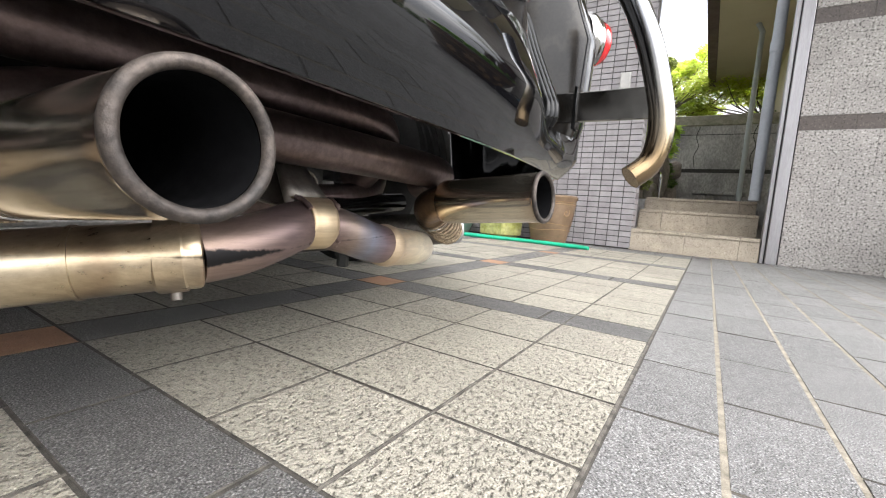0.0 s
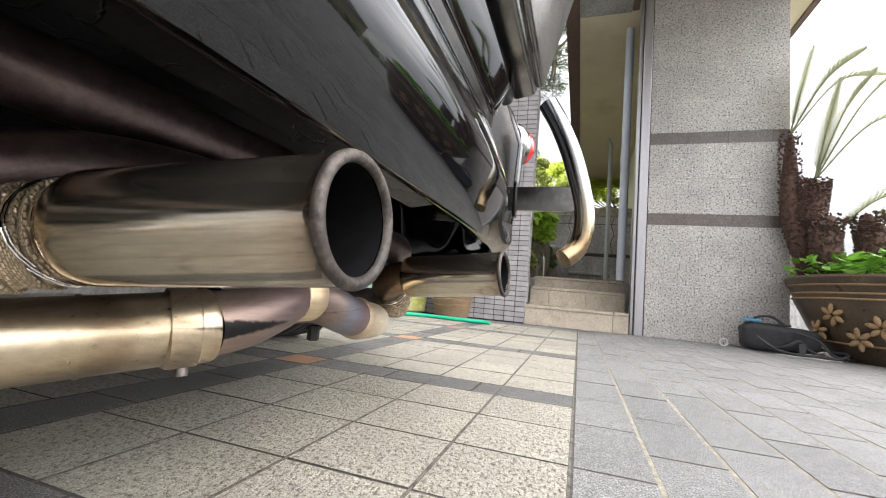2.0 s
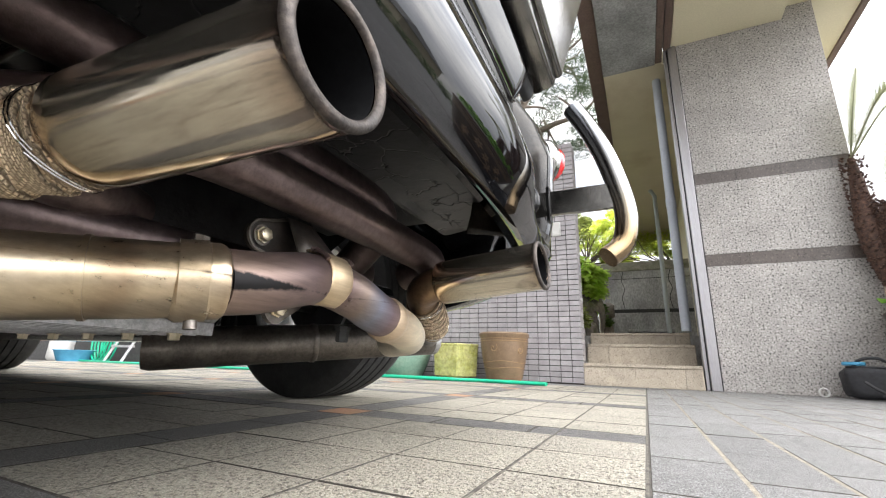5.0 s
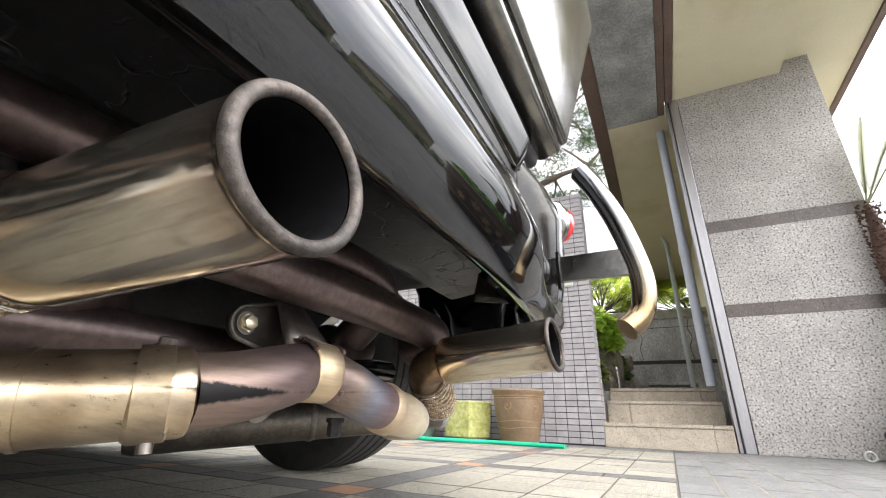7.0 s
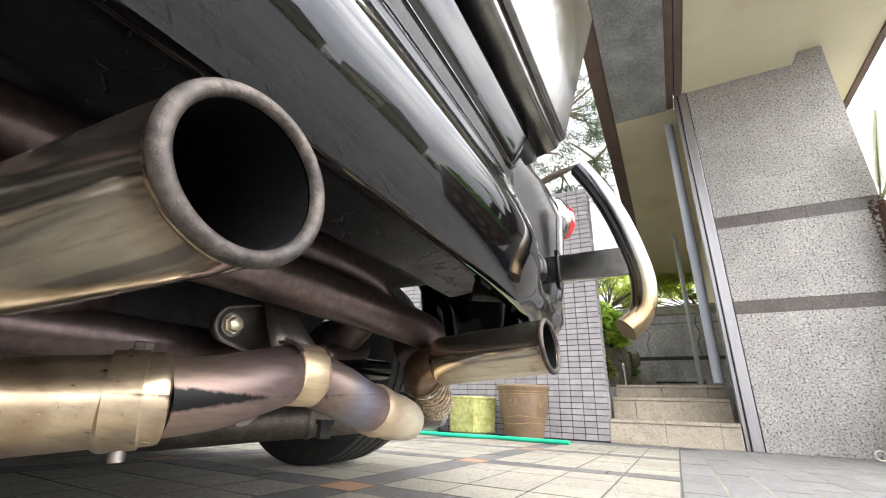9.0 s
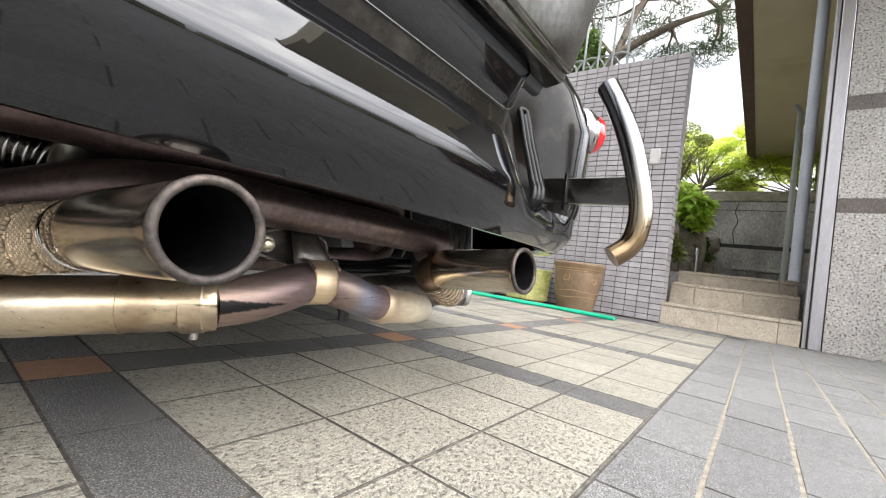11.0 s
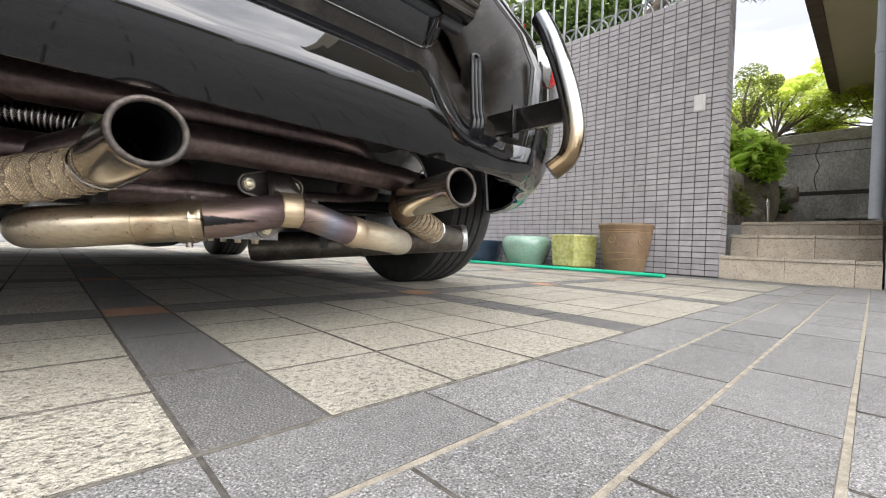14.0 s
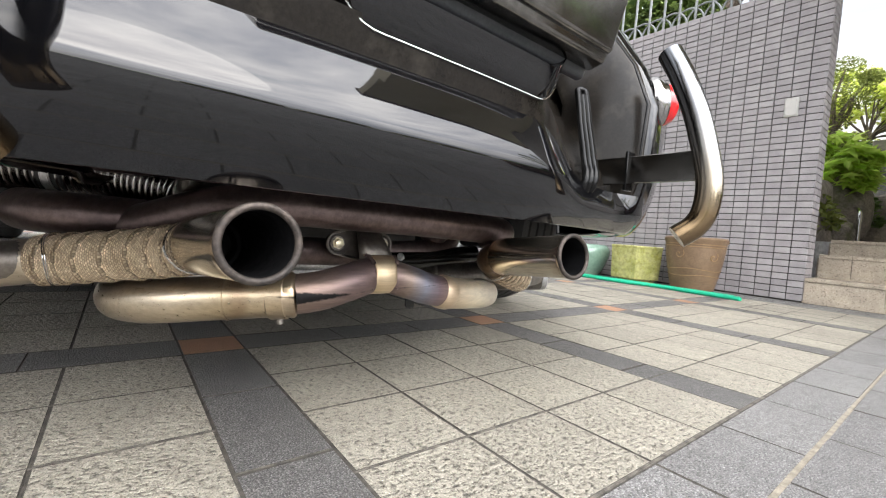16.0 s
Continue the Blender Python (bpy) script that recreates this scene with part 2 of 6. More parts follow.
def heat_metal(name, stops, axis, lo, hi, rough=0.2, streak=0.2, metal=1.0, scorch=None, spatter=False):
    """Steel blued and gilded by heat along one axis of the pipe, with faint drawn streaks."""
    m, t, p = nodes_of(name)
    g = t.nodes.new("ShaderNodeNewGeometry")
    sx = t.nodes.new("ShaderNodeSeparateXYZ")
    t.links.new(g.outputs["Position"], sx.inputs[0])
    mr = t.nodes.new("ShaderNodeMapRange")
    mr.inputs["From Min"].default_value = lo
    mr.inputs["From Max"].default_value = hi
    t.links.new(sx.outputs["XYZ".index(axis)], mr.inputs["Value"])
    n = noise_node(t, 25, 4, 0.6)
    add = t.nodes.new("ShaderNodeMath")
    add.operation = "MULTIPLY_ADD"
    add.inputs[1].default_value = 0.09
    t.links.new(n.outputs[0], add.inputs[0])
    sub = t.nodes.new("ShaderNodeMath")
    sub.operation = "SUBTRACT"
    sub.inputs[1].default_value = 0.045
    t.links.new(mr.outputs[0], sub.inputs[0])
    t.links.new(sub.outputs[0], add.inputs[2])
    col = ramp_node(t, add.outputs[0], stops).outputs[0]
    stretch = (6, 6, 6)
    stretch = tuple(0.5 if "XYZ"[i] == axis else 9 for i in range(3))
    f = noise_node(t, 30, 4, 0.7, stretch=stretch)
    fr = ramp_node(t, f.outputs[0], [(0.3, grey(1 - streak)), (0.7, grey(1 + streak * 0.3))])
    col = mix_node(t, col, fr.outputs[0], 1.0, "MULTIPLY")
    sm = noise_node(t, 70, 5, 0.7)
    sr = ramp_node(t, sm.outputs[0], [(0.66, grey(1.0)), (0.78, grey(0.92))])
    col = mix_node(t, col, sr.outputs[0], 1.0, "MULTIPLY")
    if scorch:
        y0, y1, zc, zh, slope = scorch

        def maths(op, a, b):
            n_ = t.nodes.new("ShaderNodeMath")
            n_.operation = op
            for sock, v in zip(n_.inputs, (a, b)):
                if isinstance(v, (int, float)):
                    sock.default_value = v
                else:
                    t.links.new(v, sock)
            return n_.outputs[0]

        yy = sx.outputs[1]
        centre = maths("ADD", maths("MULTIPLY", maths("SUBTRACT", yy, y0), slope), zc)
        off = maths("ABSOLUTE", maths("SUBTRACT", sx.outputs[2], centre), 0.0)
        grow = t.nodes.new("ShaderNodeMapRange")
        grow.inputs["From Min"].default_value = y0
        grow.inputs["From Max"].default_value = y1
        grow.inputs["To Min"].default_value = zh
        grow.inputs["To Max"].default_value = zh * 0.10
        t.links.new(yy, grow.inputs["Value"])
        wob = maths("MULTIPLY", maths("SUBTRACT", noise_node(t, 160, 3, 0.6).outputs[0], 0.5), zh * 0.7)
        edge = maths("SUBTRACT", maths("ADD", grow.outputs[0], wob), off)
        mask = ramp_node(t, maths("MULTIPLY", edge, 400.0), [(0.0, grey(0.0)), (0.8, grey(1.0))]).outputs[0]
        col = mix_node(t, col, (0.012, 0.011, 0.011), mask)
    if spatter:
        dirt = noise_node(t, 130, 6, 0.75)
        low = t.nodes.new("ShaderNodeMapRange")
        low.inputs["From Min"].default_value = 0.207
        low.inputs["From Max"].default_value = 0.191
        t.links.new(sx.outputs[2], low.inputs["Value"])
        end = t.nodes.new("ShaderNodeMapRange")
        end.inputs["From Min"].default_value = -0.110
        end.inputs["From Max"].default_value = -0.088
        t.links.new(sx.outputs[0], end.inputs["Value"])
        both = t.nodes.new("ShaderNodeMath")
        both.operation = "MULTIPLY"
        t.links.new(low.outputs[0], both.inputs[0])
        t.links.new(end.outputs[0], both.inputs[1])
        gain = t.nodes.new("ShaderNodeMath")
        gain.operation = "MULTIPLY"
        t.links.new(both.outputs[0], gain.inputs[0])
        t.links.new(dirt.outputs[0], gain.inputs[1])
        col = mix_node(t, col, (0.02, 0.018, 0.016), ramp_node(t, gain.outputs[0], [(0.36, grey(0.0)), (0.46, grey(1.0))]).outputs[0])
        dust = noise_node(t, 330, 2, 0.5)
        col = mix_node(t, col, (0.75, 0.72, 0.66), ramp_node(t, dust.outputs[0], [(0.73, grey(0.0)), (0.80, grey(0.5))]).outputs[0])
    t.links.new(col, p.inputs["Base Color"])
    p.inputs["Metallic"].default_value = metal
    rr = ramp_node(t, f.outputs[0], [(0.3, grey(rough - 0.04)), (0.7, grey(rough + 0.06))])
    t.links.new(rr.outputs[0], p.inputs["Roughness"])
    b = t.nodes.new("ShaderNodeBump")
    b.inputs["Strength"].default_value = 0.05
    b.inputs["Distance"].default_value = 0.0004
    t.links.new(f.outputs[0], b.inputs["Height"])
    t.links.new(b.outputs[0], p.inputs["Normal"])
    return m


M["tip"] = heat_metal("heat_tinted_tailpipe_steel", [(0.0, (0.40, 0.28, 0.18)), (0.12, (0.50, 0.425, 0.31)), (0.35, (0.60, 0.545, 0.45)), (0.8, (0.56, 0.505, 0.42)), (0.93, (0.40, 0.325, 0.26)), (1.0, (0.17, 0.15, 0.145))], "X", -0.212, -0.080, 0.12, 0.22, metal=0.97, spatter=True)
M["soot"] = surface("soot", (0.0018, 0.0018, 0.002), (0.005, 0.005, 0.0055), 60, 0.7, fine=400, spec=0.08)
M["rim_grey"] = surface("sooty_tip_rim", (0.022, 0.020, 0.019), (0.095, 0.076, 0.064), 70, 0.55, 0.6, fine=300, fine_amt=0.4, bump=0.25, bump_scale=400)
M["gold_pipe"] = heat_metal("straw_tinted_steel", [(0.0, (0.48, 0.41, 0.32)), (0.35, (0.52, 0.44, 0.33)), (0.58, (0.46, 0.37, 0.25)), (0.66, (0.36, 0.27, 0.18)), (0.72, (0.52, 0.42, 0.29)), (0.9, (0.50, 0.40, 0.28)), (1.0, (0.42, 0.31, 0.21))], "Y", -0.21, -0.04, 0.30, 0.22, metal=0.95, scorch=(-0.034, -0.075, 0.166, 0.0035, 0.0))
M["gold_can"] = heat_metal("straw_tinted_sleeve", [(0.0, (0.56, 0.44, 0.31)), (0.5, (0.78, 0.70, 0.54)), (1.0, (0.64, 0.58, 0.48))], "Y", 0.165, 0.27, 0.45, metal=0.85)
M["blued"] = heat_metal("heat_blued_pipe", [(0.0, (0.25, 0.18, 0.145)), (0.3, (0.165, 0.118, 0.114)), (0.55, (0.155, 0.106, 0.098)), (0.66, (0.23, 0.175, 0.145)), (0.76, (0.205, 0.21, 0.255)), (0.86, (0.175, 0.128, 0.138)), (1.0, (0.24, 0.165, 0.12))], "Y", -0.05, 0.17, 0.46, 0.3, metal=0.8, scorch=(-0.045, 0.014, 0.1645, 0.0072, 0.06))
M["tan"] = heat_metal("straw_tinted_joint_plate", [(0.0, (0.46, 0.34, 0.21)), (0.5, (0.62, 0.50, 0.34)), (1.0, (0.45, 0.34, 0.24))], "Y", 0.03, 0.09, 0.52)
M["tbar"] = heat_metal("tinted_chrome_tube", [(0.0, (0.17, 0.12, 0.07)), (0.18, (0.23, 0.165, 0.095)), (0.34, (0.34, 0.295, 0.23)), (0.5, (0.31, 0.30, 0.285)), (0.75, (0.24, 0.24, 0.25)), (1.0, (0.20, 0.21, 0.225))], "Z", 0.245, 0.50, 0.16, 0.12)


def wrap_material():
    m, t, p = nodes_of("woven_heat_wrap")
    n = noise_node(t, 60, 4, 0.6)
    col = ramp_node(t, n.outputs[0], [(0.3, (0.36, 0.285, 0.195)), (0.7, (0.58, 0.485, 0.355))]).outputs[0]
    g = t.nodes.new("ShaderNodeUVMap")
    br = t.nodes.new("ShaderNodeTexBrick")
    br.inputs["Scale"].default_value = 1.0
    br.inputs["Mortar Size"].default_value = 0.24
    br.inputs["Mortar Smooth"].default_value = 1.0
    br.inputs["Brick Width"].default_value = 1.0
    br.inputs["Row Height"].default_value = 0.75
    br.inputs["Color1"].default_value = (1.55, 1.5, 1.42, 1)
    br.inputs["Color2"].default_value = (0.72, 0.68, 0.64, 1)
    br.inputs["Mortar"].default_value = (0.50, 0.44, 0.38, 1)
    wob = noise_node(t, 240, 2, 0.5)
    t.links.new(mix_node(t, g.outputs[0], wob.outputs["Color"], 0.16, "ADD"), br.inputs["Vector"])
    col = mix_node(t, col, br.outputs[0], 1.0, "MULTIPLY")
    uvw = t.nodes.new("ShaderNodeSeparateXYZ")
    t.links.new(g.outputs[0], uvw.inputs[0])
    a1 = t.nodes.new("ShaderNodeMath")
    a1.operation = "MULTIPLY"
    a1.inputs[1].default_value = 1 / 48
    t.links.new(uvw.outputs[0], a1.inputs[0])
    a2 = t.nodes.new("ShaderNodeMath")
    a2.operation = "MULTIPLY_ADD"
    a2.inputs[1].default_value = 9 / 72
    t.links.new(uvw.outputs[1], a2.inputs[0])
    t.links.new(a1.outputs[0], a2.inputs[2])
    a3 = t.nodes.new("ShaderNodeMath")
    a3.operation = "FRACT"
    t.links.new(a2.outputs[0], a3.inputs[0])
    # shadow line and lighter rim of each overlap, painted into the wrap's colour
    lap_shade = ramp_node(t, a3.outputs[0], [(0.0, grey(0.42)), (0.05, grey(0.62)), (0.12, grey(0.95)), (0.82, grey(1.0)), (0.92, grey(1.3)), (1.0, grey(1.15))])
    col = mix_node(t, col, lap_shade.outputs[0], 1.0, "MULTIPLY")
    t.links.new(col, p.inputs["Base Color"])
    p.inputs["Roughness"].default_value = 0.75
    b = t.nodes.new("ShaderNodeBump")
    b.inputs["Strength"].default_value = 0.9
    b.inputs["Distance"].default_value = 0.0018
    t.links.new(br.outputs[0], b.inputs["Height"])
    t.links.new(b.outputs[0], p.inputs["Normal"])
    return m



def cracked_material():
    """Brittle black underseal with dry cracks and a few bright flakes along them."""
    m, t, p = nodes_of("cracked_underseal")
    wob = noise_node(t, 14, 3, 0.6)
    g = t.nodes.new("ShaderNodeNewGeometry")
    shift = mix_node(t, g.outputs["Position"], wob.outputs["Color"], 0.06)
    v = t.nodes.new("ShaderNodeTexVoronoi")
    v.feature = "DISTANCE_TO_EDGE"
    v.inputs["Scale"].default_value = 17.0
    t.links.new(shift, v.inputs["Vector"])
    crack = ramp_node(t, v.outputs["Distance"], [(0.0, grey(0.0)), (0.022, grey(1.0))])
    keep = ramp_node(t, noise_node(t, 9, 3, 0.6).outputs[0], [(0.46, grey(1.0)), (0.54, grey(0.0))])
    line = mix_node(t, crack.outputs[0], (1.0, 1.0, 1.0), keep.outputs[0])
    base = ramp_node(t, noise_node(t, 35, 5, 0.65).outputs[0], [(0.3, (0.008, 0.008, 0.009)), (0.7, (0.020, 0.020, 0.022))]).outputs[0]
    col = mix_node(t, (0.002, 0.002, 0.002), base, line)
    fl = ramp_node(t, noise_node(t, 420, 2, 0.5).outputs[0], [(0.70, grey(0.0)), (0.74, grey(1.0))])
    fz = ramp_node(t, noise_node(t, 16, 2, 0.5).outputs[0], [(0.60, grey(0.0)), (0.68, grey(1.0))])
    col = mix_node(t, col, (0.30, 0.29, 0.27), mix_node(t, fl.outputs[0], fz.outputs[0], 1.0, "MULTIPLY"))
    t.links.new(col, p.inputs["Base Color"])
    p.inputs["Roughness"].default_value = 0.42
    b = t.nodes.new("ShaderNodeBump")
    b.inputs["Strength"].default_value = 0.9
    b.inputs["Distance"].default_value = 0.003
    t.links.new(mix_node(t, line, noise_node(t, 60, 4, 0.6).outputs[0], 0.25), b.inputs["Height"])
    t.links.new(b.outputs[0], p.inputs["Normal"])
    return m


M["tin"] = cracked_material()
M["wrap"] = wrap_material()
M["pot_brown"] = surface("brown_glazed_clay", (0.15, 0.095, 0.055), (0.22, 0.145, 0.085), 10, 0.5, fine=120, bump=0.4, bump_scale=60)
M["pot_dark"] = surface("dark_brown_glaze", (0.055, 0.038, 0.024), (0.11, 0.078, 0.048), 6, 0.35, fine=80, bump=0.4, bump_scale=50)
M["pot_line"] = surface("ochre_slip", (0.24, 0.15, 0.07), (0.32, 0.20, 0.095), 20, 0.5, fine=120)
M["pot_green"] = surface("celadon_glaze", (0.16, 0.26, 0.20), (0.22, 0.33, 0.26), 7, 0.12, fine=60, fine_amt=0.15, coat=0.5)
M["pot_yellow"] = surface("yellow_green_glaze", (0.36, 0.36, 0.10), (0.52, 0.50, 0.22), 14, 0.3, fine=40, fine_amt=0.3, bump=0.6, bump_scale=40)
M["pot_blue"] = surface("navy_glaze", (0.015, 0.025, 0.05), (0.03, 0.045, 0.075), 10, 0.15, coat=0.5)
M["hose"] = surface("green_garden_hose", (0.0, 0.33, 0.18), (0.01, 0.42, 0.24), 10, 0.35)
M["bag"] = surface("black_nylon", (0.012, 0.012, 0.014), (0.03, 0.03, 0.034), 40, 0.6, fine=500, bump=0.4, bump_scale=400)
M["blue_cloth"] = surface("blue_cable", (0.05, 0.25, 0.42), (0.08, 0.32, 0.5), 20, 0.5)
M["white_plastic"] = surface("white_plastic", (0.44, 0.43, 0.41), (0.54, 0.53, 0.50), 8, 0.4, fine=60, fine_amt=0.05)
M["bark"] = surface("rough_bark", (0.11, 0.088, 0.07), (0.27, 0.22, 0.18), 30, 0.95, fine=90, fine_amt=0.4, bump=1.0, bump_scale=60)
M["cycad"] = surface("scaly_cycad_trunk", (0.03, 0.018, 0.013), (0.13, 0.068, 0.048), 60, 0.9, fine=200, fine_amt=0.4, bump=1.0, bump_scale=90)
M["rock"] = surface("mossy_garden_rock", (0.16, 0.14, 0.12), (0.36, 0.32, 0.285), 6, 0.9, fine=60, fine_amt=0.35, bump=1.0, bump_scale=30, stain=(0.09, 0.11, 0.03), stain_scale=4)
M["iron"] = surface("grey_painted_iron", (0.17, 0.18, 0.18), (0.25, 0.265, 0.265), 12, 0.5, 0.3)
M["paint_pole"] = surface("grey_steel_post", (0.33, 0.36, 0.36), (0.42, 0.45, 0.45), 8, 0.5)
M["soil"] = surface("garden_soil", (0.05, 0.04, 0.03), (0.11, 0.09, 0.065), 12, 1.0, fine=90, bump=1.0, bump_scale=60)


def leaf(name, dark, light, sheen=0.35):
    m, t, p = nodes_of(name)
    g = t.nodes.new("ShaderNodeNewGeometry")
    col = ramp_node(t, g.outputs["Random Per Island"], [(0.0, dark), (1.0, light)]).outputs[0]
    n = noise_node(t, 2.5, 3, 0.6)
    nr = ramp_node(t, n.outputs[0], [(0.3, grey(0.75)), (0.7, grey(1.2))])
    col = mix_node(t, col, nr.outputs[0], 1.0, "MULTIPLY")
    t.links.new(col, p.inputs["Base Color"])
    p.inputs["Roughness"].default_value = 0.5
    tr = t.nodes.new("ShaderNodeBsdfTranslucent")
    t.links.new(col, tr.inputs["Color"])
    mx = t.nodes.new("ShaderNodeMixShader")
    mx.inputs[0].default_value = sheen
    t.links.new(p.outputs[0], mx.inputs[1])
    t.links.new(tr.outputs[0], mx.inputs[2])
    t.links.new(mx.outputs[0], t.nodes["Material Output"].inputs["Surface"])
    return m


M["maple"] = leaf("young_maple_leaf", (0.56, 0.66, 0.10), (0.86, 0.90, 0.30), 0.65)
M["fatsia"] = leaf("bright_broad_leaf", (0.45, 0.66, 0.10), (0.74, 0.90, 0.24), 0.6)
M["shrub"] = leaf("dark_shrub_leaf", (0.06, 0.12, 0.03), (0.16, 0.25, 0.06), 0.4)
M["topiary"] = leaf("clipped_yew_leaf", (0.15, 0.19, 0.04), (0.30, 0.34, 0.09), 0.4)
M["pine"] = leaf("pine_needle", (0.03, 0.06, 0.025), (0.08, 0.12, 0.05), 0.25)
M["frond"] = leaf("cycad_frond", (0.22, 0.24, 0.13), (0.46, 0.46, 0.30), 0.45)
M["potleaf"] = leaf("pot_plant_leaf", (0.10, 0.26, 0.02), (0.22, 0.42, 0.06), 0.4)
M["camellia"] = leaf("glossy_camellia_leaf", (0.045, 0.085, 0.02), (0.20, 0.27, 0.07), 0.35)
M["petal"] = leaf("red_petal", (0.5, 0.02, 0.03), (0.65, 0.05, 0.06), 0.3)


# ---- building helpers ----
def thing(name, loc, label, category, group="", kind=""):
    ob = new(name)
    ob.empty_display_size = 0.05
    ob.location = loc
    return tagged(ob, label, category, group, kind)


def part(name, bm, material, parent=None, label="", smooth=True, angle=40):
    """Links a bmesh, made in world places, as one mesh object under a thing or a part."""
    me = bpy.data.meshes.new(name)
    bm.normal_update()
    bm.to_mesh(me)
    bm.free()
    me.materials.append(material)
    if smooth:
        me.polygons.foreach_set("use_smooth", [True] * len(me.polygons))
        me.set_sharp_from_angle(angle=radians(angle))
    ob = new(name, me)
    if parent is not None:
        ob.parent = parent
        if parent.type == "EMPTY":
            ob.matrix_parent_inverse = Matrix.Translation(-parent.location)
    if label:
        ob["label"] = label
    return ob


def structure(name, bm, material, label, category, smooth=False):
    return tagged(part(name, bm, material, smooth=smooth), label, category, kind="structure")


def block(lo, hi, bevel=0.0, bm=None, seg=1, turn=None):
    bm = bm or bmesh.new()
    made = bmesh.ops.create_cube(bm, size=1.0)["verts"]
    c = [(a + b) / 2 for a, b in zip(lo, hi)]
    s = [b - a for a, b in zip(lo, hi)]
    for v in made:
        v.co = Vector([v.co[i] * s[i] for i in range(3)])
    if bevel:
        edges = list({e for v in made for e in v.link_edges})
        made = [g for g in bmesh.ops.bevel(bm, geom=edges, offset=bevel, segments=seg, profile=0.5, affect="EDGES")["verts"]] + [v for v in made if v.is_valid]
    made = set(made)
    for v in made:
        if turn is not None:
            v.co = turn @ v.co
        v.co += Vector(c)
    return bm


def smooth_path(ctrl, n=8):
    """Catmull-Rom through the control points."""
    pts = [Vector(p) for p in ctrl]
    ext = [2 * pts[0] - pts[1], *pts, 2 * pts[-1] - pts[-2]]
    out = []
    for i in range(1, len(ext) - 2):
        a, b, c, d = ext[i - 1 : i + 3]
        for k in range(n):
            u = k / n
            out.append(0.5 * (2 * b + (c - a) * u + (2 * a - 5 * b + 4 * c - d) * u * u + (3 * b - a - 3 * c + d) * u**3))
    out.append(pts[-1])
    return out


def even(path, step):
    """The same path with points at even steps."""
    out, left = [path[0].copy()], step
    for a, b in zip(path, path[1:]):
        seg = (b - a).length
        at = 0.0
        while seg - at >= left:
            at += left
            out.append(a.lerp(b, at / seg))
            left = step
        left -= seg - at
    return out


def sweep(path, rad, seg=24, cap=True, bm=None, uv=None, ripple=None):
    """A round tube along a path. rad: one radius or one for each point."""
    bm = bm or bmesh.new()
    pts = [Vector(p) for p in path]
    n = len(pts)
    rads = rad if isinstance(rad, (list, tuple)) else [rad] * n
    tang = [(pts[min(i + 1, n - 1)] - pts[max(i - 1, 0)]).normalized() for i in range(n)]
    up = Vector((0, 0, 1)) if abs(tang[0].z) < 0.9 else Vector((1, 0, 0))
    side = tang[0].cross(up).normalized()
    rings = []
    for i in range(n):
        side = (side - tang[i] * side.dot(tang[i])).normalized()
        other = tang[i].cross(side)
        ring = []
        for k in range(seg):
            a = 2 * math.pi * k / seg
            r = rads[i] * (1 + (ripple(i, k) if ripple else 0))
            ring.append(bm.verts.new(pts[i] + r * (math.cos(a) * side + math.sin(a) * other)))
        rings.append(ring)
    lay = bm.loops.layers.uv.verify() if uv else None
    for i in range(n - 1):
        for k in range(seg):
            j = (k + 1) % seg
            f = bm.faces.new((rings[i][k], rings[i][j], rings[i + 1][j], rings[i + 1][k]))
            if uv:
                for lp, (a, b) in zip(f.loops, ((i, k), (i, k + 1), (i + 1, k + 1), (i + 1, k))):
                    lp[lay].uv = (uv[0] * b / seg, uv[1] * a / (n - 1))
    if cap:
        bm.faces.new(rings[0][::-1])
        bm.faces.new(rings[-1])
    bmesh.ops.recalc_face_normals(bm, faces=bm.faces[:])
    return bm


def lathe(profile, at, axis=(0, 0, 1), seg=40, bm=None):
    """A turned body: profile of (radius, height) about an axis through a place."""
    bm = bm or bmesh.new()
    ax = Vector(axis).normalized()
    side = ax.orthogonal().normalized()
    other = ax.cross(side)
    rings = []
    for r, h in profile:
        c = Vector(at) + ax * h
        if r < 1e-6:
            rings.append([bm.verts.new(c)])
        else:
            rings.append([bm.verts.new(c + r * (math.cos(2 * math.pi * k / seg) * side + math.sin(2 * math.pi * k / seg) * other)) for k in range(seg)])
    for a, b in zip(rings, rings[1:]):
        for k in range(seg):
            j = (k + 1) % seg
            if len(a) == 1 and len(b) == 1:
                continue
            if len(a) == 1:
                bm.faces.new((a[0], b[j], b[k]))
            elif len(b) == 1:
                bm.faces.new((a[k], a[j], b[0]))
            else:
                bm.faces.new((a[k], a[j], b[j], b[k]))
    bmesh.ops.recalc_face_normals(bm, faces=bm.faces[:])
    return bm


def sheet(rows, bm=None):
    """A skin through rows of points."""
    bm = bm or bmesh.new()
    grid = [[bm.verts.new(p) for p in row] for row in rows]
    for a, b in zip(grid, grid[1:]):
        for k in range(len(a) - 1):
            bm.faces.new((a[k], a[k + 1], b[k + 1], b[k]))
    bmesh.ops.recalc_face_normals(bm, faces=bm.faces[:])
    return bm


def thick(ob, d):
    mod = ob.modifiers.new("thickness", "SOLIDIFY")
    mod.thickness = d
    mod.offset = -1
    return ob


def hexbolt(at, axis, r=0.007, h=0.006):
    return lathe([(0, 0), (r * 1.25, 0), (r * 1.25, h * 0.25), (r, h * 0.25), (r, h * 0.9), (r * 0.8, h), (0, h)], at, axis, 6)


# ---- ground and paving ----
WALL_Y = 3.02
ground = structure("ground", block((-120, -120, -0.3), (120, 120, -0.03)), M["asphalt"], "grey asphalt ground running out to the horizon", "ground")
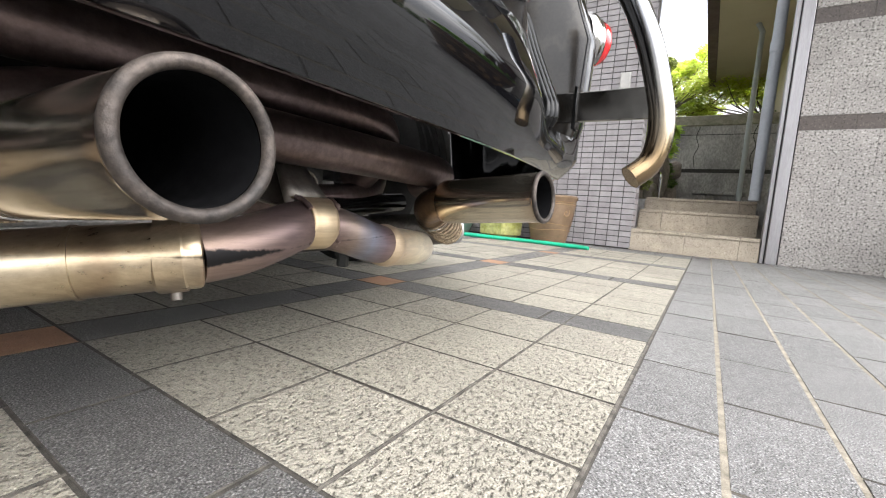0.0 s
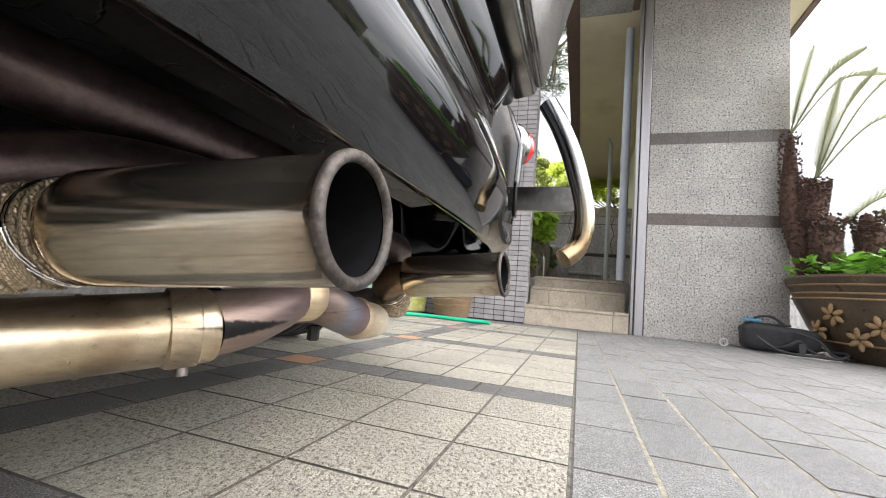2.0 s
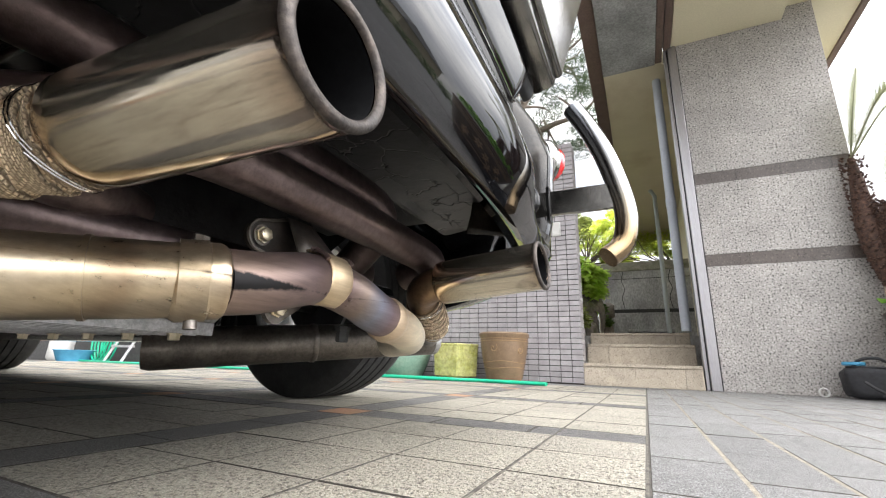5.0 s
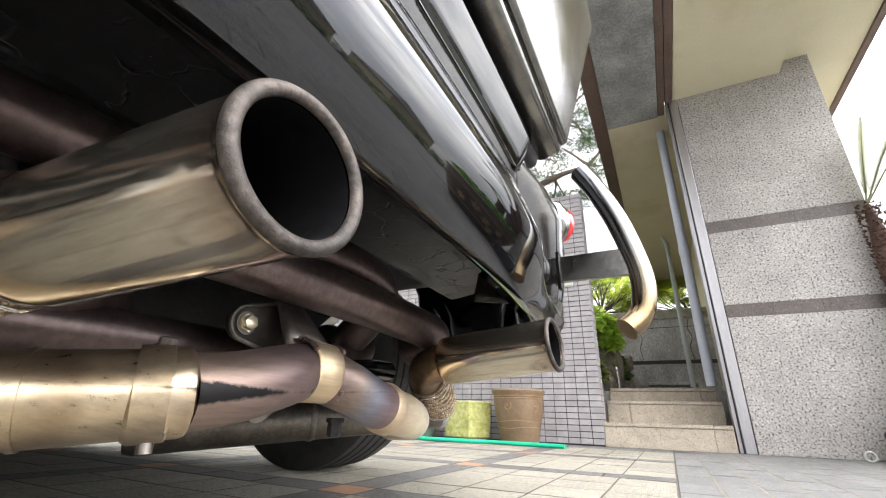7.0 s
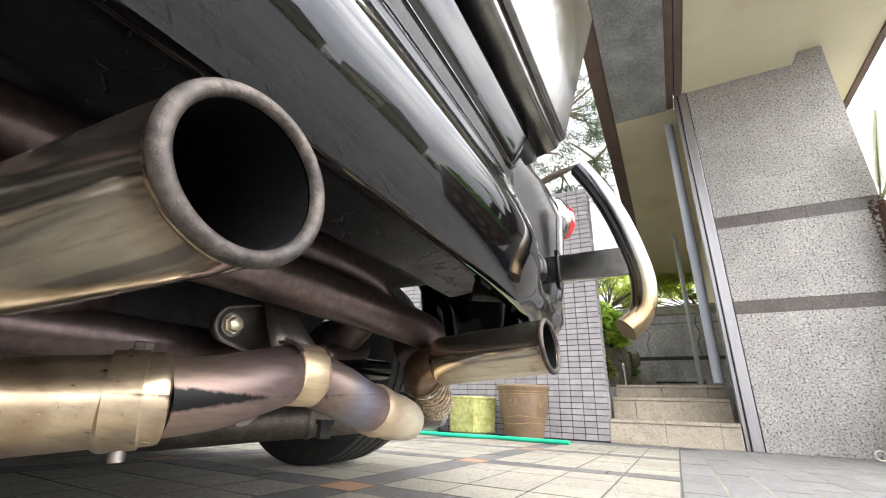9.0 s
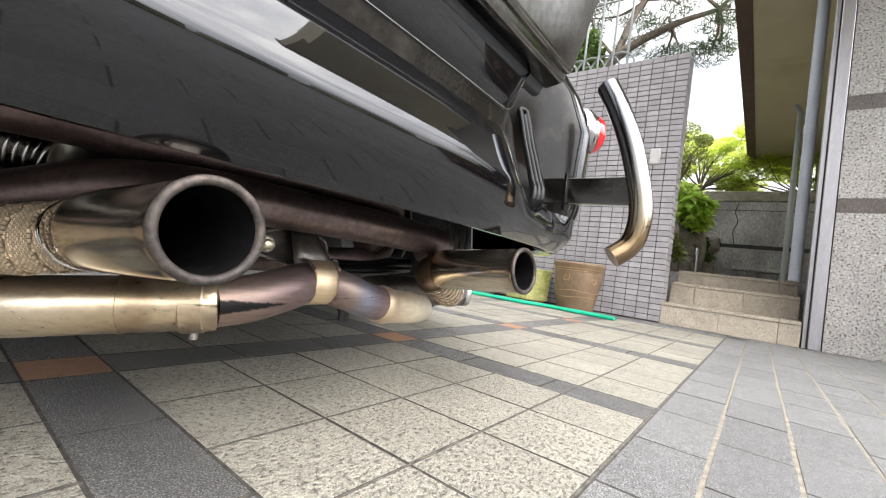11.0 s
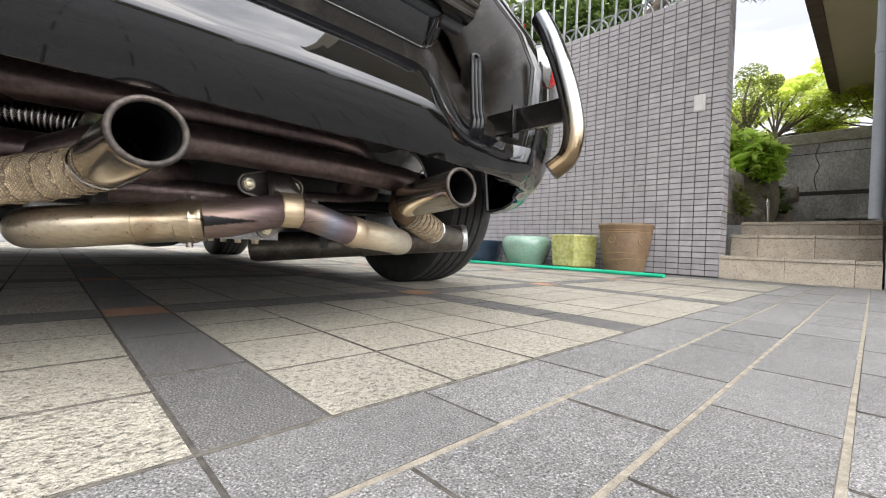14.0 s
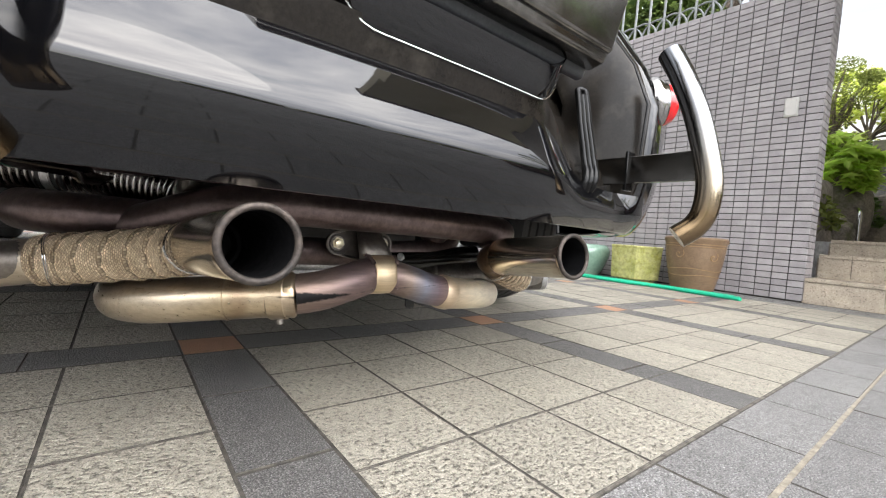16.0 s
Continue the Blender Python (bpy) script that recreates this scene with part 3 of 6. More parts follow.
floor = structure("floor", block((-7.0, -2.6, -0.03), (3.4, 3.30, -0.0011)), M["joint_dark"], "paved driveway of cream squares framed by grey tiles", "paving")


# ---- tiled garden wall ----
WALL_TOP, WALL_END = 1.93, -0.395
wall = structure("wall_tiled", block((-9.0, WALL_Y + 0.008, -0.02), (WALL_END - 0.008, WALL_Y + 0.165, WALL_TOP - 0.006)), M["grout"], "garden wall faced with small grey stack-bonded tiles", "wall")
wall_back = structure("wall_garden_side", block((-9.0, WALL_Y + 0.175, -0.02), (WALL_END - 0.10, WALL_Y + 0.42, 1.42)), M["wall_tile_rest"], "lower grey tiled ledge behind the garden wall", "wall")

# ---- steps ----
STEP_L, STEP_R = -0.395, 0.345
step_core = structure("stairs", block((STEP_L - 0.01, WALL_Y + 0.025, 0.0), (STEP_R, 3.9, 0.13)), M["granite_step"], "three low steps clad in beige granite", "stairs")
landing = structure("landing", block((-2.2, 3.9, 0.0), (2.2, 9.5, 0.405)), M["concrete"], "concrete garden landing above the steps", "landing")

# ---- pier, post, downpipe, eaves ----
PIER_L, PIER_R = 0.442, 1.30
pier = structure("wall_pier", block((PIER_L + 0.012, WALL_Y + 0.014, 0.0), (PIER_R - 0.012, WALL_Y + 0.55, 2.9)), M["grout"], "broad pier clad in speckled grey granite panels", "pier")
house_wall = structure("wall_house", block((0.68, WALL_Y + 0.55, 0.0), (0.9, 8.7, 2.9)), M["soffit"], "cream rendered house wall under the eaves", "wall")

gate_post = thing("gate_post", (0.39, WALL_Y, 0), "brushed aluminium gate post beside the granite pier", "post")
part("channel", block((0.352, WALL_Y + 0.012, 0.0), (0.372, WALL_Y + 0.09, 2.6), 0.002), M["steel"], gate_post, smooth=False)
part("channel", block((0.378, WALL_Y - 0.012, 0.0), (0.436, WALL_Y + 0.09, 2.6), 0.003), M["steel"], gate_post, smooth=False)
part("gasket", block((0.372, WALL_Y + 0.02, 0.0), (0.378, WALL_Y + 0.08, 2.6)), M["black_plastic"], gate_post, smooth=False)

downpipe = thing("downpipe", (0.32, 3.42, 0.41), "blue-grey plastic downpipe with a socket joint", "downpipe")
part("pipe", sweep([(0.31, 3.42, 0.405), (0.31, 3.42, 2.6)], 0.034, 24), M["pvc"], downpipe)
part("socket", sweep([(0.31, 3.42, 1.40), (0.31, 3.42, 1.47)], 0.038, 24), M["pvc"], downpipe)
back_post = thing("steel_post", (0.33, 6.0, 0.41), "thin grey steel post carrying the eaves", "post")
part("pole", sweep([(0.33, 6.0, 0.405), (0.33, 6.0, 2.5), (0.28, 6.0, 2.6)], 0.028, 16), M["paint_pole"], back_post)

SOF = 2.60
ceiling_a = structure("ceiling_eave", block((-0.11, 3.2, SOF), (0.68, 8.75, SOF + 0.12)), M["soffit"], "cream painted underside of the long eaves", "soffit")
fascia_a = structure("trim_fascia", block((-0.225, 1.2, SOF - 0.012), (-0.113, 8.78, SOF + 0.16)), M["fascia"], "brown metal fascia along the eaves", "fascia")
beam = structure("ceiling_gate_lintel", block((-0.110, 1.2, SOF - 0.03), (0.292, 3.15, SOF + 0.12)), M["concrete_beam"], "stained grey underside of the gate lintel", "lintel")
rail = structure("trim_gate_rail", block((0.296, 1.2, SOF - 0.02), (0.345, 3.15, SOF + 0.12)), M["fascia"], "brown sliding gate rail along the lintel", "rail")
rail_b = structure("trim_gate_track", block((0.352, 1.2, SOF - 0.012), (0.402, 3.03, SOF + 0.12)), M["fascia"], "brown outer track of the sliding gate", "rail")
lintel_end = structure("trim_lintel_end", block((-0.110, 3.153, SOF - 0.012), (0.345, 3.197, SOF + 0.12)), M["soffit"], "cream filler behind the gate lintel", "trim")
ceiling_b = structure("ceiling_porch", block((0.408, 1.2, SOF), (1.115, WALL_Y + 0.01, SOF + 0.235)), M["soffit"], "pale cream porch soffit", "soffit")
ceiling_c = structure("ceiling_outer_eave", block((1.118, 1.2, 2.70), (1.62, 5.2, 2.82)), M["soffit"], "cream outer eaves above the pier", "soffit")
fascia_c = structure("trim_outer_fascia", block((1.622, 1.2, 2.68), (1.665, 5.2, 2.88)), M["fascia"], "brown edge strip of the outer eaves", "fascia")

# ---- garden retaining wall ----
RW_Y = 6.4
retain = structure("wall_retaining", block((-0.56, RW_Y, 0.4), (2.4, RW_Y + 0.35, 1.52)), M["concrete"], "weathered board-marked concrete retaining wall", "wall")
for z, h in ((0.905, 0.05), (1.40, 0.008)):
    part("joint_groove", block((-0.555, RW_Y - 0.003, z), (2.3, RW_Y + 0.01, z + h)), M["grout"], retain, smooth=False)
for x in (-0.20, 0.42, 1.05):
    crack = smooth_path([(x + 0.02, RW_Y, 1.51), (x - 0.01, RW_Y, 1.38), (x + 0.025, RW_Y, 1.25), (x - 0.015, RW_Y, 1.12), (x + 0.01, RW_Y, 0.96)], 4)
    part("crack", sweep(crack, 0.005, 6), M["grout"], retain)
coping = structure("trim_coping", block((-0.58, RW_Y - 0.02, 1.52), (2.4, RW_Y + 0.37, 1.655), 0.01), M["cap_moss"], "mossy concrete coping on the retaining wall", "coping")
bank = structure("ground_garden_bank", block((-9.0, RW_Y + 0.36, 0.0), (3.2, 16.0, 1.55)), M["soil"], "raised garden bed of dark soil", "ground")
bank2 = structure("ground_side_bank", block((-9.0, 3.46, 0.0), (-0.9, RW_Y + 0.35, 0.75)), M["soil"], "sloping garden bed behind the tiled wall", "ground")


# ---- the car ----
CY = 0.06
car = thing("car", (-1.9, CY, 0.0), "gloss black vintage car with twin heat-tinted exhaust tailpipes", "car")


def ease(u):
    u = max(0.0, min(1.0, u))
    return u * u * (3 - 2 * u)


def apron_x(y):
    """How far the tail panel draws in towards its ends."""
    return -0.25 * (y - 0.05) ** 2 if y > 0.05 else -0.06 * (y - 0.05) ** 2


def crease_z(y):
    """Height of the fold above the apron's bulge; it runs down to the catch hook."""
    return 0.376 - 0.053 * ease((y - 0.150) / 0.145)


LOW_X, LOW_Z, WIDE_X, WIDE_Z, FOLD = -0.1000, 0.2655, -0.0755, 0.321, 0.0180
rows, panel_rows = [], []
for i in range(73):
    y = CY - 0.335 + 0.73 * i / 72
    dx, top = apron_x(y), crease_z(y)
    wide = min(WIDE_Z, LOW_Z + 0.52 * (top - LOW_Z))
    fold = FOLD * ((top - wide) / 0.055) ** 0.5 * (1 - ease((y - 0.36) / 0.09))
    tuck = 0.012 * ease((y - 0.165) / 0.115) * (1 - ease((y - 0.36) / 0.09))
    row = [(-0.128 + dx, y, 0.278), (-0.112 + dx, y, 0.2690), (-0.1045 + dx, y, 0.2652)]
    for k in range(15):
        u = k / 14
        row.append((WIDE_X - (WIDE_X - LOW_X) * (1 - u) ** 1.5 - tuck * (0.3 + 0.7 * u) + dx, y, LOW_Z + (wide - LOW_Z) * u))
    for k in range(1, 11):
        u = k / 10
        row.append((WIDE_X - fold * u**1.28 - tuck + dx, y, wide + (top - wide) * u))
    ex, _, ez = row[-1]
    row += [(ex - 0.0016, y, ez + 0.0004), (ex - 0.014, y, ez + 0.0002)]
    rows.append(row)
    far = max(0.0, min(1.0, (y - 0.15) / 0.13))
    panel = [(ex - 0.0145, y, ez - 0.004), (ex - 0.0135, y, ez + 0.002), (ex - 0.0085 - 0.006 * far, y, ez + 0.014), (ex - 0.003 - 0.018 * far, y, ez + 0.030)]
    panel += [(ex - 0.034 - 0.010 * far, y, ez + 0.036 + 0.019 * far), (ex - 0.060 - 0.017 * far, y, ez + 0.060 + 0.035 * far), (ex - 0.075 - 0.05 * far, y, ez + 0.17), (ex - 0.15 - 0.05 * far, y, ez + 0.30)]
    if y < 0.385:
        panel_rows.append(panel)
apron = part("tail_apron", sheet(rows), M["black_paint"], car)
thick(apron, 0.003)
thick(part("tail_panel", sheet(panel_rows), M["recess"], car, "dusty satin black tail panel"), 0.003)

# lower lip of the engine lid, behind the plate housing
rows = []
for i in range(33):
    u = -1 + 2 * i / 32
    y = CY + 0.150 * u
    lift = 0.055 * max(0.0, (abs(u) - 0.66) / 0.34) ** 2.2
    fx = apron_x(y) * 0.5 - 0.2 * lift
    rows.append([(-0.125 + fx, y, 0.404 + lift), (-0.103 + fx, y, 0.3985 + lift), (-0.0975 + fx, y, 0.3972 + lift), (-0.0955 + fx, y, 0.3985 + lift), (-0.0900 + fx, y, 0.410 + lift), (-0.0840 + fx, y, 0.422 + lift), (-0.0805 + fx, y, 0.430 + lift), (-0.093 + fx, y, 0.4368 + lift), (-0.118 + fx, y, 0.47 + lift), (-0.16, y, 0.56 + lift), (-0.22, y, 0.72), (-0.40, y, 0.95)])
lid = part("engine_lid", sheet(rows), M["black_paint"], car)
part("lid_edge", sweep([Vector(r[3]) + Vector((0.0004, 0, -0.0002)) for r in rows], 0.0007, 8), M["chrome"], lid, "thin bright edge of the lid")
thick(lid, 0.004)


# number plate housing on the lid
def plate_box(x0, x1, z0, z1, y0, y1, slant, bm=None):
    bm = bm or bmesh.new()
    out = [(x1, y0), (x1, y1), (x0, y1 + slant), (x0, y0 - slant)]
    lo = [bm.verts.new((x, y, z0)) for x, y in out]
    hi = [bm.verts.new((x + 0.045, y, z1)) for x, y in out]
    bm.faces.new(lo[::-1])
    bm.faces.new(hi)
    for k in range(4):
        bm.faces.new((lo[k], lo[(k + 1) % 4], hi[(k + 1) % 4], hi[k]))
    bmesh.ops.bevel(bm, geom=bm.edges[:], offset=0.004, segments=2, profile=0.5, affect="EDGES")
    return bm


housing = part("plate_housing", plate_box(-0.090, -0.062, 0.447, 0.60, -0.115, 0.226, 0.010), M["dark_chrome"], car, "chromed number plate housing")
part("rubber_seal", plate_box(-0.1040, -0.0905, 0.4385, 0.60, -0.118, 0.229, 0.006), M["seal"], housing, "dark grey rubber seal strip")
part("plate_frame", plate_box(-0.0615, -0.052, 0.455, 0.62, -0.112, 0.223, 0.004), M["dark_chrome"], housing, "chrome number plate frame")

# rear wing, from the tail round to the wheel
PLAN = smooth_path([(-0.215, 0.352, 0), (-0.188, 0.368, 0), (-0.155, 0.390, 0), (-0.122, 0.415, 0), (-0.1075, 0.438, 0), (-0.111, 0.465, 0), (-0.121, 0.498, 0), (-0.140, 0.545, 0), (-0.172, 0.60, 0), (-0.25, 0.69, 0), (-0.36, 0.82, 0), (-0.54, 0.97, 0), (-0.80, 1.09, 0), (-1.05, 1.12, 0), (-1.35, 1.10, 0)], 6)
rows = []
for i, p in enumerate(PLAN):
    s = i / (len(PLAN) - 1)
    inward = (Vector((-1.0, CY - 0.2, 0)) - p).normalized()
    low = 0.264
    if s > 0.55:
        low = max(0.264, math.sqrt(max(0.0, 0.37**2 - (p.x + 1.0) ** 2)) + 0.37 if abs(p.x + 1.0) < 0.37 else 0.0)
    row = []
    for z in (0.270, 0.264, 0.2655, 0.269, 0.276, 0.286, 0.299, 0.312, 0.325, 0.345, 0.37, 0.41, 0.46, 0.52, 0.60, 0.70, 0.80, 0.90):
        if z >= 0.40:
            din = (-0.06 * (min(z, 0.47) - 0.40) + 0.52 * max(0.0, z - 0.47) + 0.55 * max(0.0, z - 0.56)) * (1 - 0.3 * s)
        else:
            din = 0.056 * (1 - math.sqrt(max(0.0, 1 - ((0.40 - z) / 0.1375) ** 2)))
        if z == 0.270:
            din = 0.075 if i > 36 else 0.056
        q = p + inward * din
        row.append((q.x, q.y, max(low, z) if z > 0.27 else max(low, z)))
    rows.append(row)
thick(part("wing_return", sheet([r[7:] for r in rows[:22]]), M["recess"], car, "satin black return beside the tail"), 0.004)
wing = part("rear_wing", sheet(rows[21:]), M["black_paint"], car)
thick(wing, 0.004)
mirror_rows = [[(x, 2 * CY - y, z) for x, y, z in row] for row in rows]
part("wing_bead", sweep([Vector(q) + Vector((0.002, -0.002, 0)) for q in rows[20][9:16]], 0.0022, 10), M["hook_black"], wing, "black sealing bead")
wing_l = part("rear_wing", sheet(mirror_rows), M["black_paint"], car)
thick(wing_l, 0.004)

# hull and cabin further forward
HULL = [(-0.24, 0.36, 0.50, 0.62), (-0.5, 0.50, 0.50, 0.98), (-1.0, 0.70, 0.34, 1.25), (-1.6, 0.82, 0.30, 1.46), (-2.3, 0.86, 0.28, 1.48), (-2.9, 0.84, 0.28, 1.15), (-3.5, 0.74, 0.30, 0.92), (-4.1, 0.52, 0.36, 0.70)]
rows = []
for x, w, z0, z1 in HULL:
    row = []
    for k in range(17):
        a = math.pi * k / 16
        c, s = math.cos(a), math.sin(a)
        row.append((x, CY + w * math.copysign(abs(c) ** 0.6, c), z0 + (z1 - z0) * abs(s) ** 0.7))
    rows.append(row)
part("body_shell", sheet(rows), M["black_paint"], car)
part("floor_pan", block((-3.6, CY - 0.74, 0.165), (-1.38, CY + 0.74, 0.30), 0.01), M["underseal"], car)

# tail lamp
lamp_at, lamp_ax = Vector((-0.128, 0.478, 0.4765)), Vector((0.66, 0.75, 0.06)).normalized()
base = part("tail_lamp", lathe([(0, -0.016), (0.040, -0.016), (0.043, -0.008), (0.0425, -0.003), (0.039, 0.001), (0.0375, 0.006), (0.036, 0.010), (0.033, 0.012)], lamp_at, lamp_ax, 32), M["satin_chrome"], car, "chrome bullet tail lamp")
part("lens", lathe([(0.0335, 0.008), (0.0330, 0.016), (0.030, 0.024), (0.022, 0.030), (0.012, 0.033), (0, 0.034)], lamp_at, lamp_ax, 32), M["red_lens"], base, "red lens")

# bumper tube on its bracket
tube = [(-0.060, 0.371, 0.505), (-0.040, 0.370, 0.468), (-0.020, 0.370, 0.420), (-0.006, 0.372, 0.372), (0.002, 0.374, 0.330), (0.000, 0.374, 0.298), (-0.008, 0.370, 0.278), (-0.024, 0.360, 0.262)]
bumper = part("bumper_tube", sweep(smooth_path(tube, 6), 0.0150, 28, True), M["tbar"], car, "bent chrome bumper tube with a straw tint")
part("bracket", block((-0.172, 0.3665, 0.334), (-0.012, 0.3735, 0.372), 0.001), M["dark_chrome"], bumper)
part("bracket_plate", block((-0.104, 0.362, 0.324), (-0.099, 0.380, 0.379), 0.001), M["hook_black"], bumper)
tube_l = [(x, 2 * CY - y, z) for x, y, z in tube]
bumper_l = part("bumper_tube", sweep(smooth_path(tube_l, 6), 0.0150, 28, True), M["tbar"], car, "bent chrome bumper tube with a straw tint")
part("bracket", block((-0.105, 2 * CY - 0.3735, 0.334), (-0.012, 2 * CY - 0.3665, 0.372), 0.001), M["satin_chrome"], bumper_l)

# black catch hook on the apron
spine = smooth_path([(-0.1825, 0.3595, 0.4760), (-0.1680, 0.3450, 0.4500), (-0.1500, 0.3270, 0.4150), (-0.1300, 0.3080, 0.3800), (-0.1140, 0.2920, 0.3520), (-0.1065, 0.2860, 0.3350), (-0.1060, 0.2840, 0.3220), (-0.1110, 0.2840, 0.3140)], 6)
across = Vector((0.50, 0.86, 0.06)).normalized()
hairpin = [p + across * 0.0062 for p in spine[::-1]] + [spine[0] + across * (0.0062 * math.cos(a)) + Vector((-0.004, 0, 0.006)) * math.sin(a) for a in [math.pi * k / 8 for k in range(1, 8)]] + [p - across * 0.0062 for p in spine]
hook_ob = part("catch_hook", sweep(hairpin, 0.0050, 14), M["hook_black"], car, "black bent double-wire catch hook")
part("hook_web", sweep(spine[2:], 0.0052, 12), M["hook_black"], hook_ob)


# exhaust: two tailpipes with wrapped necks
def tailpipe(root, rim, neck_pts, end_pts, face=None, neck_mat="gold_pipe", soft=1.0):
    """A turned tip with a rolled rim, the rim's plane a little aslant where face is given, and its wrapped neck."""
    d = (Vector(rim) - Vector(root)).normalized()
    length = (Vector(rim) - Vector(root)).length
    r = 0.0268
    slant = Vector(face).normalized() if face else d

    def cut(bm):
        """Lean the last stretch to the rim's plane."""
        for v in bm.verts:
            h = (v.co - Vector(root)).dot(d)
            w = max(0.0, min(1.0, (h - length * 0.35) / (length * 0.62)))
            off = v.co - Vector(root) - d * h
            v.co -= d * (off.dot(slant) / d.dot(slant)) * w
        return bm

    prof_out = [(r * 0.76, -0.0045), (r * 0.90 - 0.0016 * (soft - 1), -0.0040), (r * 0.965 - 0.0010 * (soft - 1), -0.0028 + 0.002 * (soft - 1)), (r * 0.992, -0.0008 + 0.005 * (soft - 1)), (r, 0.002 + 0.009 * (soft - 1)), (r, 0.015)]
    prof_out += [(r, length * k / 8) for k in range(2, 8)] + [(r, length - 0.006), (r + 0.0004, length - 0.0040), (r + 0.0010, length - 0.0024)]
    t_out = part("tailpipe", cut(lathe(prof_out, root, d, 64)), M["tip"], car, "heat-tinted steel tailpipe")
    ring = [(r - 0.0014 + 0.0027 * math.cos(a), length - 0.0012 + 0.0027 * math.sin(a)) for a in [radians(-25 + 15 * k) for k in range(15)]]
    part("rolled_rim", cut(lathe(ring, root, d, 64)), M["rim_grey"], t_out, "sooty rolled rim")
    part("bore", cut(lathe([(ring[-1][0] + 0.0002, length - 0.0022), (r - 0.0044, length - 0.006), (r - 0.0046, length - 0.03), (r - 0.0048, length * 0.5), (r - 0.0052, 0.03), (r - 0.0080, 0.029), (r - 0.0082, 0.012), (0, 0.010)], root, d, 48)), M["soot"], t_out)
    neck = smooth_path(neck_pts, 26)
    n = len(neck)
    turns = 9
    rng_w = random.Random(n)
    fray = [rng_w.uniform(-0.012, 0.012) for _ in range(n * 44)]
    lap = lambda i, k: 0.14 * (1 - (i * turns / n + k / 44) % 1.0) + fray[i * 44 + k]
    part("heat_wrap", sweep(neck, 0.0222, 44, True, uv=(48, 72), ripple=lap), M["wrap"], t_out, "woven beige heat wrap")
    for at in (0.10, 0.90):
        k = int(at * (n - 1))
        ax = (neck[min(k + 2, n - 1)] - neck[max(k - 2, 0)]).normalized()
        side = ax.orthogonal().normalized()
        loop = [neck[k] + ax * (0.004 * math.sin(2 * a)) + 0.0252 * (math.cos(a) * side + math.sin(a) * ax.cross(side)) for a in [2 * math.pi * q / 28 for q in range(57)]]
        part("tie_wire", sweep([p + ax * (0.0035 * q / 56) for q, p in enumerate(loop)], 0.0005, 6), M["chrome"], t_out, "thin twisted steel tie wire")
    part("neck_pipe", sweep(smooth_path(end_pts, 8), 0.0212, 28), M[neck_mat], t_out)
    return t_out


tip_l = tailpipe((-0.2115, -0.1352, 0.2166), (-0.0832, -0.1202, 0.2268),
                 [(-0.2165, -0.1365, 0.2150), (-0.232, -0.1445, 0.2105), (-0.266, -0.172, 0.2025), (-0.305, -0.215, 0.194), (-0.326, -0.249, 0.189)],
                 [(-0.322, -0.243, 0.190), (-0.355, -0.31, 0.178), (-0.40, -0.41, 0.166)], (0.995, -0.02, 0.035), soft=2.0)
tip_r = tailpipe((-0.2120, 0.2455, 0.2165), (-0.0861, 0.2368, 0.2280),
                 [(-0.262, 0.283, 0.200), (-0.264, 0.298, 0.1945), (-0.270, 0.322, 0.187), (-0.280, 0.352, 0.1785), (-0.290, 0.372, 0.1740)],
                 [(-0.209, 0.2452, 0.2165), (-0.228, 0.2475, 0.2135), (-0.246, 0.256, 0.2085), (-0.258, 0.274, 0.2025), (-0.263, 0.294, 0.195)], None, "elbow")
for a, b in (((-0.40, 0.53, 0.164), (-0.66, 0.16, 0.125)), ((-0.40, -0.41, 0.17), (-0.80, -0.46, 0.20))):
    va, vb = Vector(a), Vector(b)
    ax = (vb - va).normalized()
    L = (vb - va).length
    part("inlet_pipe", sweep([va - ax * 0.02, va + (Vector((-0.287, 0.368, 0.1745)) - va if a[1] > 0 else Vector((-0.322, -0.243, 0.19)) - va)], 0.0195, 24), M["bracket_steel"], car)
    part("silencer", lathe([(0, -0.03), (0.029, -0.03), (0.032, -0.026), (0.032, 0.06), (0.0315, 0.062), (0.032, L - 0.01), (0.029, L), (0, L)], va, ax, 32), M["bracket_steel"], car, "dull steel silencer can")

    part("end_cap", lathe([(0, -0.0345), (0.024, -0.0345), (0.0285, -0.037), (0.0315, -0.0345), (0.0325, -0.028), (0.0322, -0.024)], va, ax, 32), M["alloy"], car, "pressed steel end cap")
    part("seam_band", lathe([(0.0322, L * 0.45), (0.0335, L * 0.45 + 0.002), (0.0335, L * 0.45 + 0.008), (0.0322, L * 0.45 + 0.010)], va, ax, 32), M["bracket_steel"], car)

# lower crossover pipe
cross = smooth_path([(-0.44, -0.168, 0.150), (-0.39, -0.187, 0.149), (-0.345, -0.189, 0.149), (-0.318, -0.177, 0.150), (-0.298, -0.158, 0.152), (-0.270, -0.105, 0.158), (-0.237, -0.045, 0.165)], 8)
lower = part("crossover_pipe", sweep(cross, 0.0232, 36), M["gold_pipe"], car, "straw-tinted steel crossover pipe")
part("sleeve_bead", sweep([(-0.2685, -0.102, 0.1583), (-0.267, -0.0995, 0.1586)], 0.0242, 36), M["gold_pipe"], lower)
cl = part("band_clamp", sweep([(-0.2478, -0.0640, 0.1628), (-0.2475, -0.0635, 0.1628), (-0.2395, -0.0500, 0.1644), (-0.2392, -0.0495, 0.1645), (-0.2362, -0.0440, 0.1652), (-0.2357, -0.0428, 0.1654), (-0.2353, -0.0418, 0.1655)], [0.0240, 0.0258, 0.0258, 0.0246, 0.0246, 0.0238, 0.0219], 40), M["gold_pipe"], lower, "straw-tinted band clamp")
